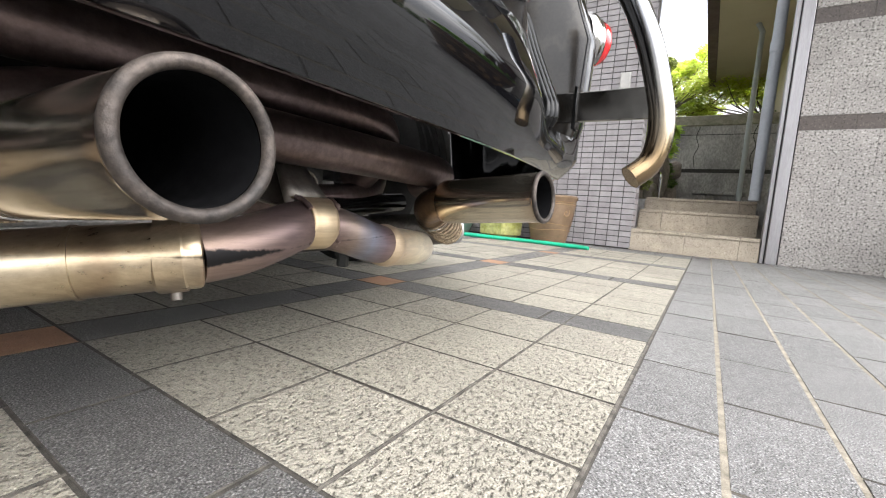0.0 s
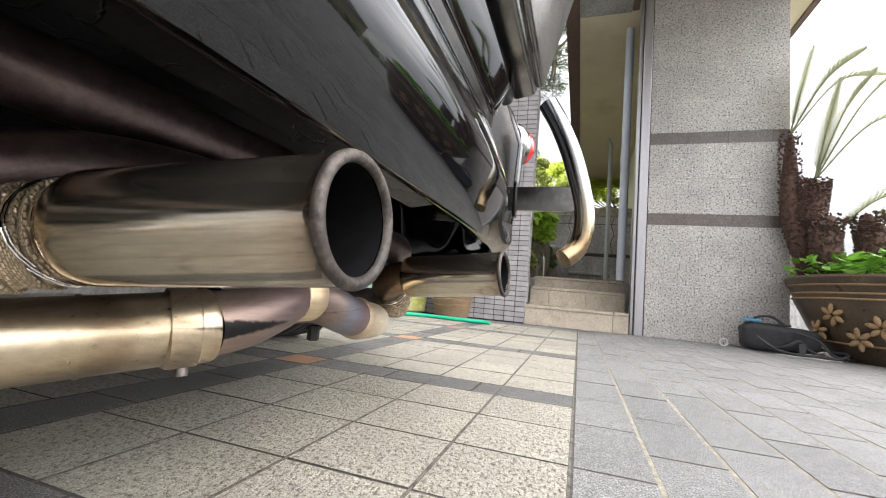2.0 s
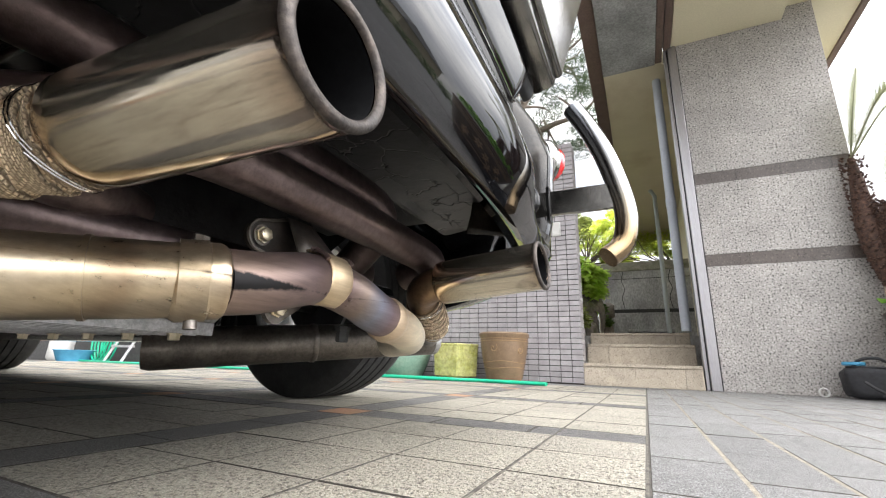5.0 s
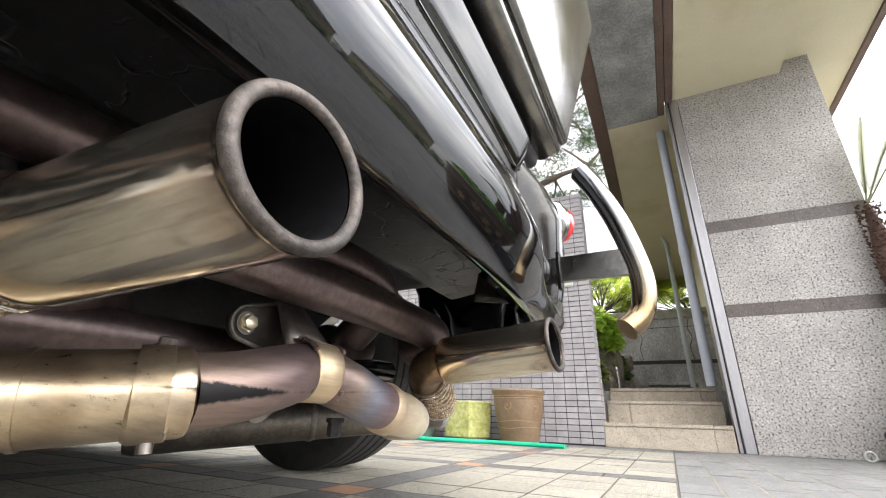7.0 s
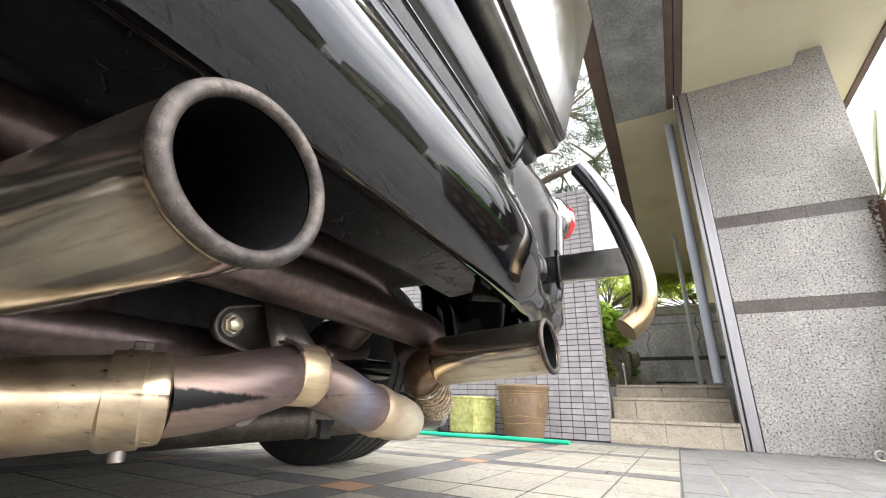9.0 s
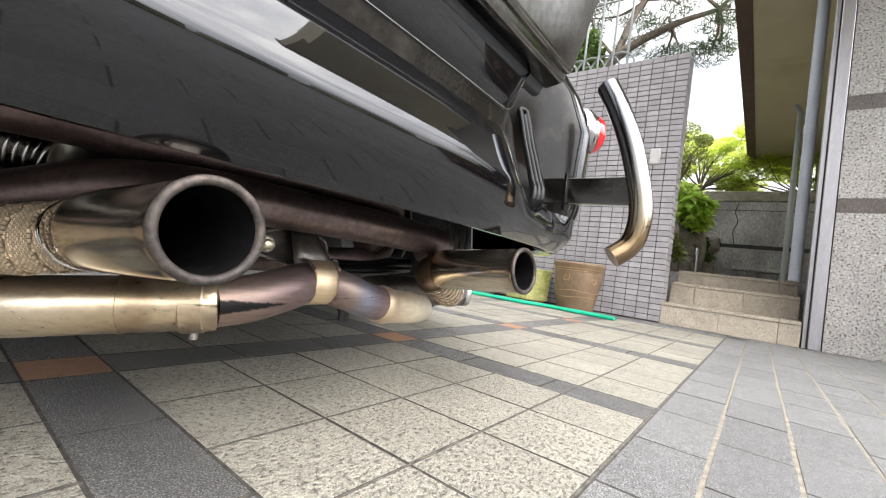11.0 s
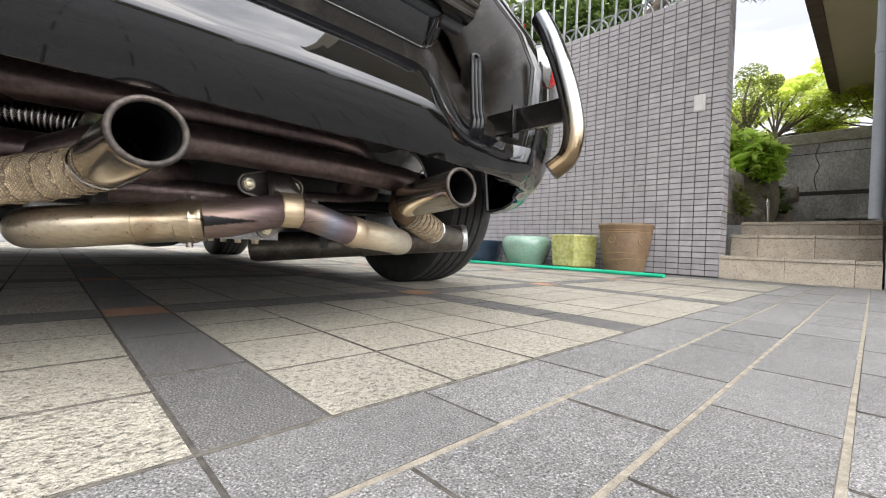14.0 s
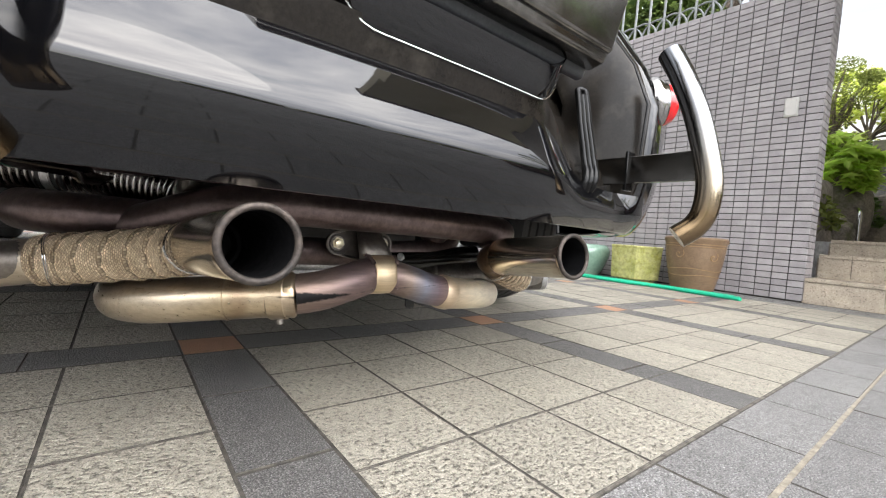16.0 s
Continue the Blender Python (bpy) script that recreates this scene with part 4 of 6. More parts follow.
part("clamp_bolt", hexbolt((-0.246, -0.0545, 0.1885), (0.1, 0, 1), 0.005, 0.006), M["bracket_steel"], cl)
part("clamp_bolt", sweep([(-0.238, -0.056, 0.1335), (-0.239, -0.056, 0.142)], 0.0038, 10), M["bracket_steel"], cl)
blue_l = smooth_path([(-0.237, -0.045, 0.165), (-0.233, -0.015, 0.1695), (-0.235, 0.018, 0.178), (-0.243, 0.045, 0.184), (-0.244, 0.060, 0.185)], 8)
part("bent_pipe", sweep(blue_l, 0.0218, 32), M["blued"], lower, "heat-blued bent pipe")
blue_r = smooth_path([(-0.244, 0.060, 0.185), (-0.243, 0.075, 0.184), (-0.238, 0.102, 0.177), (-0.238, 0.130, 0.1685), (-0.240, 0.160, 0.1625)], 8)
part("bent_pipe", sweep(blue_r, 0.0212, 32), M["blued"], lower, "heat-blued bent pipe")
part("band_clamp", sweep([(-0.2395, 0.153, 0.164), (-0.240, 0.158, 0.163), (-0.2425, 0.170, 0.1605), (-0.243, 0.172, 0.160)], [0.0215, 0.0238, 0.0238, 0.0225], 36), M["gold_can"], lower)
part("end_sleeve", sweep(smooth_path([(-0.242, 0.170, 0.1605), (-0.253, 0.22, 0.156), (-0.282, 0.283, 0.150), (-0.33, 0.315, 0.147)], 8), 0.0222, 32), M["gold_can"], lower)
part("hanger_bolt", hexbolt((-0.272, 0.130, 0.152), (0, 0, -1), 0.0065, 0.016), M["rubber"], lower, "black hanger bolt")
# joint plate between the two bends
saddle = []
for k in range(19):
    a = radians(-78 + 178 * k / 18)
    v = (k - 9) / 9
    half = 0.0140 + 0.0058 * v * v
    saddle.append([(-0.2435 + (0.0236 + 0.0007 * math.cos(math.pi * q / 4)) * math.cos(a), 0.0605 + half * q / 4, 0.1862 + 0.0240 * math.sin(a)) for q in range(-4, 5)])
thick(part("joint_plate", sheet(saddle), M["tan"], lower, "straw-tinted welded joint plate with waisted sides"), 0.002)
rng = random.Random(12)
for side in (-1, 1):
    for lo_a, hi_a in ((-74, -34), (38, 84)):
        bead = []
        for k in range(9):
            a = radians(lo_a + (hi_a - lo_a) * k / 8)
            v = (math.degrees(a) - 11) / 89
            bead.append((-0.2435 + 0.0232 * math.cos(a), 0.0605 + side * (0.0154 + 0.0058 * v * v), 0.1862 + 0.0236 * math.sin(a)))
        part("weld_bead", sweep(bead, [0.0021 + rng.uniform(-0.0006, 0.0008) for _ in bead], 8), M["blued"], lower)
hang = sheet([[(-0.2790, 0.043 - 0.001 * u, 0.2440), (-0.2740, 0.0425 - 0.002 * u, 0.2425), (-0.2640, 0.0405 - 0.003 * u, 0.2260), (-0.2500, 0.0370 - 0.004 * u, 0.2040)] if u == 0 else
              [(-0.2790, 0.043 + 0.028 * u, 0.2440), (-0.2735, 0.0425 + 0.030 * u, 0.2428), (-0.2615, 0.0405 + 0.037 * u, 0.2270), (-0.2440, 0.0370 + 0.046 * u, 0.2062)] for u in (0.0, 0.25, 0.5, 0.75, 1.0)])
thick(part("hanger_plate", hang, M["bracket_steel"], lower, "bent steel hanger plate"), 0.003)


def tab_outline(pts, r):
    """A rounded outline round a row of holes."""
    out = []
    for k in range(40):
        a = 2 * math.pi * k / 40
        d = Vector((math.cos(a), math.sin(a)))
        out.append(max((Vector(p) + d * q for p, q in zip(pts, r)), key=lambda w: w.dot(d)))
    return out


flange = bmesh.new()
ring_pts = tab_outline([(0.0215, 0.2205), (0.053, 0.222), (0.0845, 0.2215)], [0.0135, 0.0215, 0.0135])
fa = [flange.verts.new((-0.2820, u, v)) for u, v in ring_pts]
fb = [flange.verts.new((-0.2880, u, v)) for u, v in ring_pts]
flange.faces.new(fa)
flange.faces.new(fb[::-1])
for k in range(40):
    flange.faces.new((fa[k], fb[k], fb[(k + 1) % 40], fa[(k + 1) % 40]))
bmesh.ops.recalc_face_normals(flange, faces=flange.faces[:])
fl = part("flange", flange, M["flange_dark"], lower, "dark oval exhaust flange")
rim_path = [(-0.2815, u, v) for u, v in ring_pts] + [(-0.2815, *ring_pts[0])]
part("flange_edge", sweep(rim_path, 0.0016, 6, False), M["bracket_steel"], fl)
for y, z in ((0.0215, 0.2205), (0.0845, 0.2215)):
    part("washer", lathe([(0, 0), (0.0092, 0), (0.0092, 0.0014), (0, 0.0014)], (-0.2818, y, z), (1, 0, 0), 24), M["bracket_steel"], fl)
    part("flange_bolt", hexbolt((-0.2804, y, z), (1, 0, 0), 0.0060, 0.0065), M["weld_zinc"], fl, "zinc-plated hex bolt")
low_tab = bmesh.new()
lt_pts = tab_outline([(0.046, 0.1595), (0.062, 0.176)], [0.0125, 0.017])
ta = [low_tab.verts.new((-0.2790, u, v)) for u, v in lt_pts]
tb = [low_tab.verts.new((-0.2840, u, v)) for u, v in lt_pts]
low_tab.faces.new(ta)
low_tab.faces.new(tb[::-1])
for k in range(40):
    low_tab.faces.new((ta[k], tb[k], tb[(k + 1) % 40], ta[(k + 1) % 40]))
bmesh.ops.recalc_face_normals(low_tab, faces=low_tab.faces[:])
part("flange_ear", low_tab, M["bracket_steel"], fl)
part("flange_bolt", hexbolt((-0.2785, 0.046, 0.1595), (1, 0, 0), 0.006, 0.007), M["weld_zinc"], fl)

# header pipes
part("header_pipe", sweep(smooth_path([(-0.36, -0.20, 0.225), (-0.315, -0.175, 0.228), (-0.272, -0.12, 0.250), (-0.258, -0.06, 0.259), (-0.252, 0.02, 0.259), (-0.248, 0.12, 0.258), (-0.246, 0.20, 0.256), (-0.246, 0.262, 0.253), (-0.262, 0.288, 0.248), (-0.30, 0.30, 0.24)], 8), 0.0215, 32), M["header"], car, "heat-browned header pipe")
part("header_pipe", sweep(smooth_path([(-0.33, -0.62, 0.300), (-0.30, -0.45, 0.297), (-0.285, -0.25, 0.296), (-0.275, -0.10, 0.298), (-0.270, 0.05, 0.300), (-0.268, 0.145, 0.299), (-0.275, 0.185, 0.290), (-0.300, 0.205, 0.268), (-0.34, 0.21, 0.235)], 8), 0.0215, 32), M["header"], car, "heat-browned header pipe")
part("header_pipe", sweep(smooth_path([(-0.50, -0.215, 0.240), (-0.44, -0.262, 0.237), (-0.392, -0.272, 0.235), (-0.352, -0.250, 0.234), (-0.330, -0.205, 0.233), (-0.325, -0.15, 0.232), (-0.34, -0.09, 0.232), (-0.37, -0.04, 0.232)], 8), 0.0212, 28), M["header"], car, "heat-browned header pipe")
part("breather_tube", sweep(smooth_path([(-0.315, 0.115, 0.196), (-0.318, 0.17, 0.200), (-0.322, 0.23, 0.207), (-0.335, 0.30, 0.212)], 6), 0.0135, 20), M["hook_black"], car, "gloss black tube")
part("breather_clip", hexbolt((-0.300, 0.128, 0.2035), (0.6, -0.5, 0.3), 0.0045, 0.010), M["alloy"], car)
part("header_pipe", sweep(smooth_path([(-0.36, -0.12, 0.205), (-0.345, 0.0, 0.205), (-0.34, 0.10, 0.206), (-0.33, 0.19, 0.212), (-0.345, 0.25, 0.235), (-0.38, 0.28, 0.27)], 8), 0.019, 28), M["header"], car, "heat-browned header pipe")

# ribbed heater hose
hpath = smooth_path([(-0.42, -0.44, 0.273), (-0.40, -0.31, 0.273), (-0.370, -0.225, 0.271), (-0.348, -0.185, 0.2685), (-0.325, -0.150, 0.262), (-0.316, -0.138, 0.258)], 60)
hpath = [p + Vector((0, 0, 0.008)) for p in even(hpath, 0.0009)]
hr = [0.0235 + 0.0040 * math.sin(i * 2 * math.pi / 7.0) for i in range(len(hpath))]
hh = part("heater_hose", sweep(hpath, hr, 24), M["satin_chrome"], car, "ribbed metal heater hose", angle=120)
collar = part("collar", sweep([(-0.384, -0.256, 0.2802), (-0.374, -0.233, 0.2798)], 0.0262, 24), M["rubber"], hh, "black rubber collar")
part("hose_clamp", sweep([(-0.3805, -0.248, 0.2801), (-0.3775, -0.241, 0.2799)], 0.0280, 24), M["alloy"], collar, "flat hose clamp")

# engine underside
rows = []
for i in range(41):
    y = -0.50 + 0.98 * i / 40
    sag = 0.003 * math.sin(23 * y) + 0.002 * math.sin(61 * y)
    rows.append([(-0.118 + apron_x(y), y, 0.285), (-0.122 + apron_x(y), y, 0.325), (-0.138 + apron_x(y), y, 0.352), (-0.175, y, 0.364 + sag), (-0.25, y, 0.368 - sag), (-0.312, y, 0.368 + sag), (-0.320, y, 0.3625), (-0.326, y, 0.363), (-0.332, y, 0.372), (-0.36, y, 0.392), (-0.62, y, 0.392)])
thick(part("engine_tin", sheet(rows), M["tin"], car, "cracked black engine tin"), 0.003)
# unseen sheet, added to keep side light off the paving under the tail
part("shade_tin", block((-0.60, -0.36, 0.22), (-0.42, -0.35, 0.35), 0.002), M["underseal"], car)
# unseen sills, added and set low to block light from both sides
for side in (-1, 1):
    part("shade_sill", block((-3.25, CY + side * 0.80 - 0.06, 0.165), (-1.38, CY + side * 0.80 + 0.06, 0.42), 0.03, seg=3), M["black_paint"], car)
# unseen tray, fills the gap behind the floor pan to darken the paving
part("shade_tray", block((-1.37, -0.60, 0.205), (-0.62, 0.34, 0.30), 0.01), M["underseal"], car)
part("crankcase", block((-1.15, -0.14, 0.18), (-0.44, 0.26, 0.35), 0.03, seg=2), M["underseal"], car)
sump = part("finned_sump", block((-0.95, -0.20, 0.160), (-0.50, 0.16, 0.192), 0.006), M["alloy"], car, "finned cast aluminium sump")
for k in range(14):
    x = -0.93 + 0.032 * k
    part("fin", block((x, -0.195, 0.144), (x + 0.008, 0.155, 0.1595)), M["alloy"], sump, smooth=False)
for k in range(5):
    part("sump_bolt", hexbolt((-0.53 - 0.1 * k, 0.12, 0.1445), (0, 0, -1), 0.007, 0.009), M["weld_zinc"], sump)
part("gearbox", sweep(smooth_path([(-1.15, CY, 0.26), (-1.5, CY, 0.25), (-1.9, CY, 0.27)], 6), [0.15, 0.15, 0.148, 0.146, 0.143, 0.14, 0.135, 0.13, 0.12, 0.11, 0.10, 0.09, 0.08], 24), M["underseal"], car)
part("axle", sweep([(-1.0, CY - 0.8, 0.30), (-1.0, CY + 0.8, 0.30)], 0.035, 20), M["underseal"], car)


def wheel(cx, cy, out):
    R, half = 0.315, 0.122
    prof_t = [(0.20, -half + 0.008), (0.225, -half), (0.27, -half - 0.004), (0.296, -half + 0.006), (0.309, -half + 0.02)]
    for k in range(5):
        a = -half + 0.03 + k * 0.037
        prof_t += [(R, a - 0.006), (R, a + 0.021), (R - 0.007, a + 0.0225), (R - 0.007, a + 0.0275)]
    prof_t = prof_t[:-2] + [(0.309, half - 0.02), (0.296, half - 0.006), (0.27, half + 0.004), (0.225, half), (0.20, half - 0.008)]
    w = part("wheel", lathe([(0.19, -half + 0.012), (0.202, -half + 0.004), (0.205, -half + 0.012), (0.185, -half + 0.03), (0.178, -0.02), (0.178, half - 0.03), (0.203, half - 0.008), (0.204, half - 0.002), (0.19, half - 0.006)], (cx, cy, R), (0, 1, 0), 48), M["alloy"], car, "silver steel wheel")
    part("tyre", lathe(prof_t, (cx, cy, R), (0, 1, 0), 72), M["rubber"], w, "black road tyre with straight grooves")
    for k in range(5):
        a = 2 * math.pi * k / 5
        p0 = Vector((cx + 0.05 * math.cos(a), cy + out * 0.06, R + 0.05 * math.sin(a)))
        p1 = Vector((cx + 0.185 * math.cos(a), cy + out * 0.075, R + 0.185 * math.sin(a)))
        part("spoke", sweep([p0, (p0 + p1) / 2, p1], [0.03, 0.024, 0.028], 10), M["alloy"], w)
    part("brake_drum", lathe([(0, -0.05), (0.115, -0.05), (0.12, -0.04), (0.12, 0.05), (0, 0.06)], (cx, cy, R), (0, out, 0), 32), M["underseal"], w)


for cx, sgn in ((-0.985, 1), (-0.985, -1), (-3.45, 1), (-3.45, -1)):
    wheel(cx, CY + sgn * 0.850, sgn)


# ---- pots along the wall ----
def pot_round(name, at, profile, material, label):
    t = thing(name, at, label, "flower pot", "pots along the tiled wall")
    rim_r, rim_h = max(profile, key=lambda p: p[1])
    body = part("body", lathe(profile + [(rim_r - 0.02, rim_h - 0.002), (rim_r - 0.03, rim_h - 0.03), (rim_r - 0.05, 0.04), (0, 0.035)], at, seg=48), material, t)
    return t, body


brown, brown_body = pot_round("flower_pot", (-0.92, 2.80, 0.0), [(0, 0), (0.120, 0.0), (0.125, 0.01), (0.140, 0.08), (0.160, 0.18), (0.172, 0.27), (0.172, 0.305), (0.182, 0.318), (0.184, 0.335), (0.176, 0.345)], M["pot_brown"], "brown glazed pot with ochre slip drawing")
for h, r in ((0.300, 0.1725), (0.285, 0.1728), (0.14, 0.1525), (0.10, 0.1445)):
    ctrl = []
    for k in range(41):
        a = 2 * math.pi * k / 40
        wob = 0.006 * math.sin(3 * a + 40 * h) if h < 0.2 else 0.0
        ctrl.append((-0.92 + (r + 0.0005) * math.cos(a), 2.80 + (r + 0.0005) * math.sin(a), h + wob))
    part("slip_line", sweep(ctrl, 0.0028, 6, False), M["pot_line"], brown_body)
for a0, h0 in ((-0.55, 0.225), (-1.75, 0.235)):
    ctrl = []
    for k in range(30):
        s = k / 29
        a = a0 + 0.20 * s * math.cos(7 * s) 
        hh_ = h0 + 0.035 * s * math.sin(7 * s)
        r = 0.1665 + 0.05 * (hh_ - 0.225)
        ctrl.append((-0.92 + r * math.cos(a), 2.80 + r * math.sin(a), hh_))
    part("slip_scroll", sweep(ctrl, 0.0035, 6), M["pot_line"], brown_body)

green, _ = pot_round("flower_pot", (-1.73, 2.76, 0.0), [(0, 0), (0.135, 0.0), (0.145, 0.01), (0.185, 0.10), (0.208, 0.17), (0.205, 0.215), (0.185, 0.245), (0.172, 0.25)], M["pot_green"], "rounded celadon green glazed pot")
blue, _ = pot_round("flower_pot", (-2.28, 2.76, 0.0), [(0, 0), (0.17, 0.0), (0.19, 0.02), (0.225, 0.10), (0.235, 0.17), (0.25, 0.19), (0.25, 0.205), (0.235, 0.21)], M["pot_blue"], "wide navy glazed bowl pot")

yellow = thing("flower_pot", (-1.31, 2.80, 0.0), "hexagonal yellow-green glazed pot", "flower pot", "pots along the tiled wall")
hexprof = [(0, 0.0), (0.14, 0.0), (0.145, 0.018), (0.16, 0.022), (0.178, 0.03), (0.190, 0.245), (0.194, 0.25), (0.194, 0.262), (0.175, 0.264), (0.17, 0.05), (0, 0.045)]
hb = lathe(hexprof, (-1.31, 2.80, 0.0), seg=6)
bmesh.ops.rotate(hb, verts=hb.verts[:], cent=(-1.31, 2.80, 0), matrix=Matrix.Rotation(radians(12), 3, "Z"))
bmesh.ops.bevel(hb, geom=[e for e in hb.edges if e.calc_length() > 0.03], offset=0.004, segments=2, profile=0.5, affect="EDGES")
part("body", hb, M["pot_yellow"], yellow)

# garden hose
hose = thing("garden_hose", (-0.6, 2.5, 0.0), "bright green garden hose laid along the wall", "hose")
part("tube", sweep(smooth_path([(-0.56, 2.50, 0.012), (-0.80, 2.52, 0.012), (-1.05, 2.54, 0.013), (-1.25, 2.50, 0.012), (-1.6, 2.53, 0.012), (-2.0, 2.56, 0.012), (-2.6, 2.60, 0.012), (-3.6, 2.62, 0.012), (-5.5, 2.6, 0.012), (-6.6, 2.62, 0.012)], 8), 0.0115, 14), M["hose"], hose)
part("tube", sweep(smooth_path([(-0.56, 2.50, 0.012), (-0.62, 2.56, 0.012), (-0.85, 2.575, 0.012), (-1.15, 2.59, 0.012), (-1.7, 2.58, 0.012), (-2.3, 2.62, 0.012), (-3.4, 2.66, 0.012), (-5.2, 2.66, 0.012)], 8), 0.0115, 14), M["hose"], hose)

# switch cover
sw = thing("switch_cover", (-0.547, WALL_Y, 1.18), "weathered white outdoor switch cover", "switch")
part("plate", block((-0.582, WALL_Y - 0.012, 1.122), (-0.513, WALL_Y + 0.004, 1.238), 0.004, seg=2), M["white_plastic"], sw)
part("flap", block((-0.576, WALL_Y - 0.016, 1.130), (-0.519, WALL_Y - 0.0115, 1.231), 0.002), M["white_plastic"], sw)


# ---- leaves ----
def leaf_cloud(name, centres, count, size, material, parent, label="", flat=0.6, lobes=0, seed=1, slim=0.26):
    """Many small leaves round uneven clumps; each clump is a centre and its three radii."""
    rng = random.Random(seed)
    verts, faces = [], []
    for _ in range(count):
        (cx, cy, cz), (rx, ry, rz) = rng.choice(centres)
        while True:
            u, v, w = (rng.uniform(-1, 1) for _ in range(3))
            d = u * u + v * v + w * w
            if d <= 1 and rng.random() < 0.35 + 0.65 * d:
                break
        p = Vector((cx + u * rx, cy + v * ry, cz + w * rz))
        n = Vector((rng.gauss(0, 1) * (1 - flat), rng.gauss(0, 1) * (1 - flat), 1)).normalized()
        a = n.orthogonal().normalized()
        a = Matrix.Rotation(rng.uniform(0, 6.28), 3, n) @ a
        b = n.cross(a)
        s = size * rng.uniform(0.6, 1.35)
        base = len(verts)
        if lobes:
            pts = [p]
            for k in range(lobes * 2 + 1):
                ang = 2 * math.pi * k / (lobes * 2 + 1)
                r = s * (1.0 if k % 2 else 0.42)
                pts.append(p + a * (r * math.cos(ang)) + b * (r * math.sin(ang)) - n * (r * r / s * 0.25))
            verts += pts
            m = lobes * 2 + 1
            faces += [(base, base + 1 + k, base + 1 + (k + 1) % m) for k in range(m)]
        else:
            verts += [p - a * s * 0.5, p + b * s * slim - n * s * 0.08, p + a * s * 0.5, p - b * s * slim - n * s * 0.08]
            faces += [(base, base + 1, base + 2, base + 3)]
    me = bpy.data.meshes.new(name)
    me.from_pydata(verts, [], faces)
    me.materials.append(material)
    ob = new(name, me)
    if parent is not None:
        ob.parent = parent
        if parent.type == "EMPTY":
            ob.matrix_parent_inverse = Matrix.Translation(-parent.location)
    if label:
        ob["label"] = label
    return ob


def limbs(root, tops, r0, material, parent, seed=3, name="trunk"):
    rng = random.Random(seed)
    bm = bmesh.new()
    root = Vector(root)
    fork = root + (Vector(tops[0]) - root) * 0.35
    for tp in tops:
        tp = Vector(tp)
        mid = fork.lerp(tp, 0.5) + Vector([rng.uniform(-1, 1) for _ in range(3)]) * 0.10 * (tp - fork).length
        path = smooth_path([root, fork, mid, tp], 6)
        n = len(path)
        sweep(path, [r0 * (1 - 0.82 * i / (n - 1)) for i in range(n)], 9, True, bm)
    return part(name, bm, material, parent)


# maples and shrubs over the retaining wall
def maple(at, height, spread, seed, count):
    rng = random.Random(seed)
    t = thing("maple_tree", at, "young maple tree with layered lime-green leaves", "tree", "garden trees")
    ax, ay, az = at
    centres = []
    for k in range(26):
        a, rr = rng.uniform(0, 6.28), spread * math.sqrt(rng.random())
        h = az + height * rng.uniform(0.48, 1.0) - 0.25 * rr * rr / spread
        centres.append(((ax + rr * math.cos(a), ay + 0.7 * rr * math.sin(a), h), (spread * rng.uniform(0.18, 0.34), spread * 0.28, height * rng.uniform(0.05, 0.10))))
    limbs(at, [c[0] for c in centres], 0.026 * height / 2, M["bark"], t, seed)
    leaf_cloud("crown", centres, int(count * 1.35), 0.034, M["maple"], t, flat=0.62, lobes=3, seed=seed)
    return t


maple((-0.65, 8.4, 1.55), 1.75, 0.85, 11, 6500)
maple((0.35, 8.7, 1.55), 1.45, 0.9, 23, 6000)
maple((-1.75, 9.0, 1.55), 1.35, 0.8, 31, 4500)


def shrub(name, at, radii, count, size, material, label, lobes=0, seed=5, parts=9, flat=0.35):
    rng = random.Random(seed)
    t = thing(name, at, label, "shrub")
    x, y, z = at
    rx, ry, rz = radii
    centres = [((x, y, z + rz), (rx * 0.8, ry * 0.8, rz * 0.8))]
    for _ in range(parts):
        a = rng.uniform(0, 6.28)
        centres.append(((x + 0.65 * rx * math.cos(a), y + 0.65 * ry * math.sin(a), z + rz * rng.uniform(0.5, 1.5)), (rx * 0.42, ry * 0.42, rz * 0.42)))
    limbs((x, y, z - 0.02), [c[0] for c in centres[:6]], 0.02, M["bark"], t, seed, "stem")
    leaf_cloud("foliage", centres, count, size, material, t, flat=flat, lobes=lobes, seed=seed)
    return t


shrub("broadleaf_shrub", (-0.66, 5.0, 0.86), (0.30, 0.30, 0.34), 620, 0.105, M["fatsia"], "bright green broad-leaved shrub behind the wall", 5, 7, flat=0.55)
shrub("hedge_shrub", (0.75, 7.6, 1.55), (0.75, 0.4, 0.24), 4200, 0.055, M["shrub"], "dark green clipped hedge on the bank", 0, 8)
shrub("hedge_shrub", (-0.55, 7.7, 1.55), (0.6, 0.4, 0.22), 3000, 0.055, M["shrub"], "low dark green shrub under the maples", 0, 9)
shrub("hedge_shrub", (-2.2, 8.0, 1.55), (1.1, 0.5, 0.45), 4500, 0.065, M["shrub"], "dense dark green shrub behind the wall", 0, 10)
shrub("hedge_shrub", (-1.15, 7.6, 1.55), (0.4, 0.4, 0.30), 2200, 0.06, M["topiary"], "olive green shrub behind the wall", 0, 12)

# cloud-pruned yew
yew = thing("cloud_pruned_yew", (-1.05, 7.0, 1.5), "cloud-pruned yew with rounded clipped pads", "tree", "garden trees")
pads = [((-0.98, 7.0, 2.72), 0.20), ((-0.74, 7.05, 2.58), 0.13), ((-0.86, 6.95, 2.36), 0.22), ((-1.3, 7.1, 2.5), 0.25), ((-1.1, 7.0, 2.1), 0.25)]
limbs((-1.05, 7.0, 1.5), [p for p, _ in pads], 0.05, M["bark"], yew, 4)
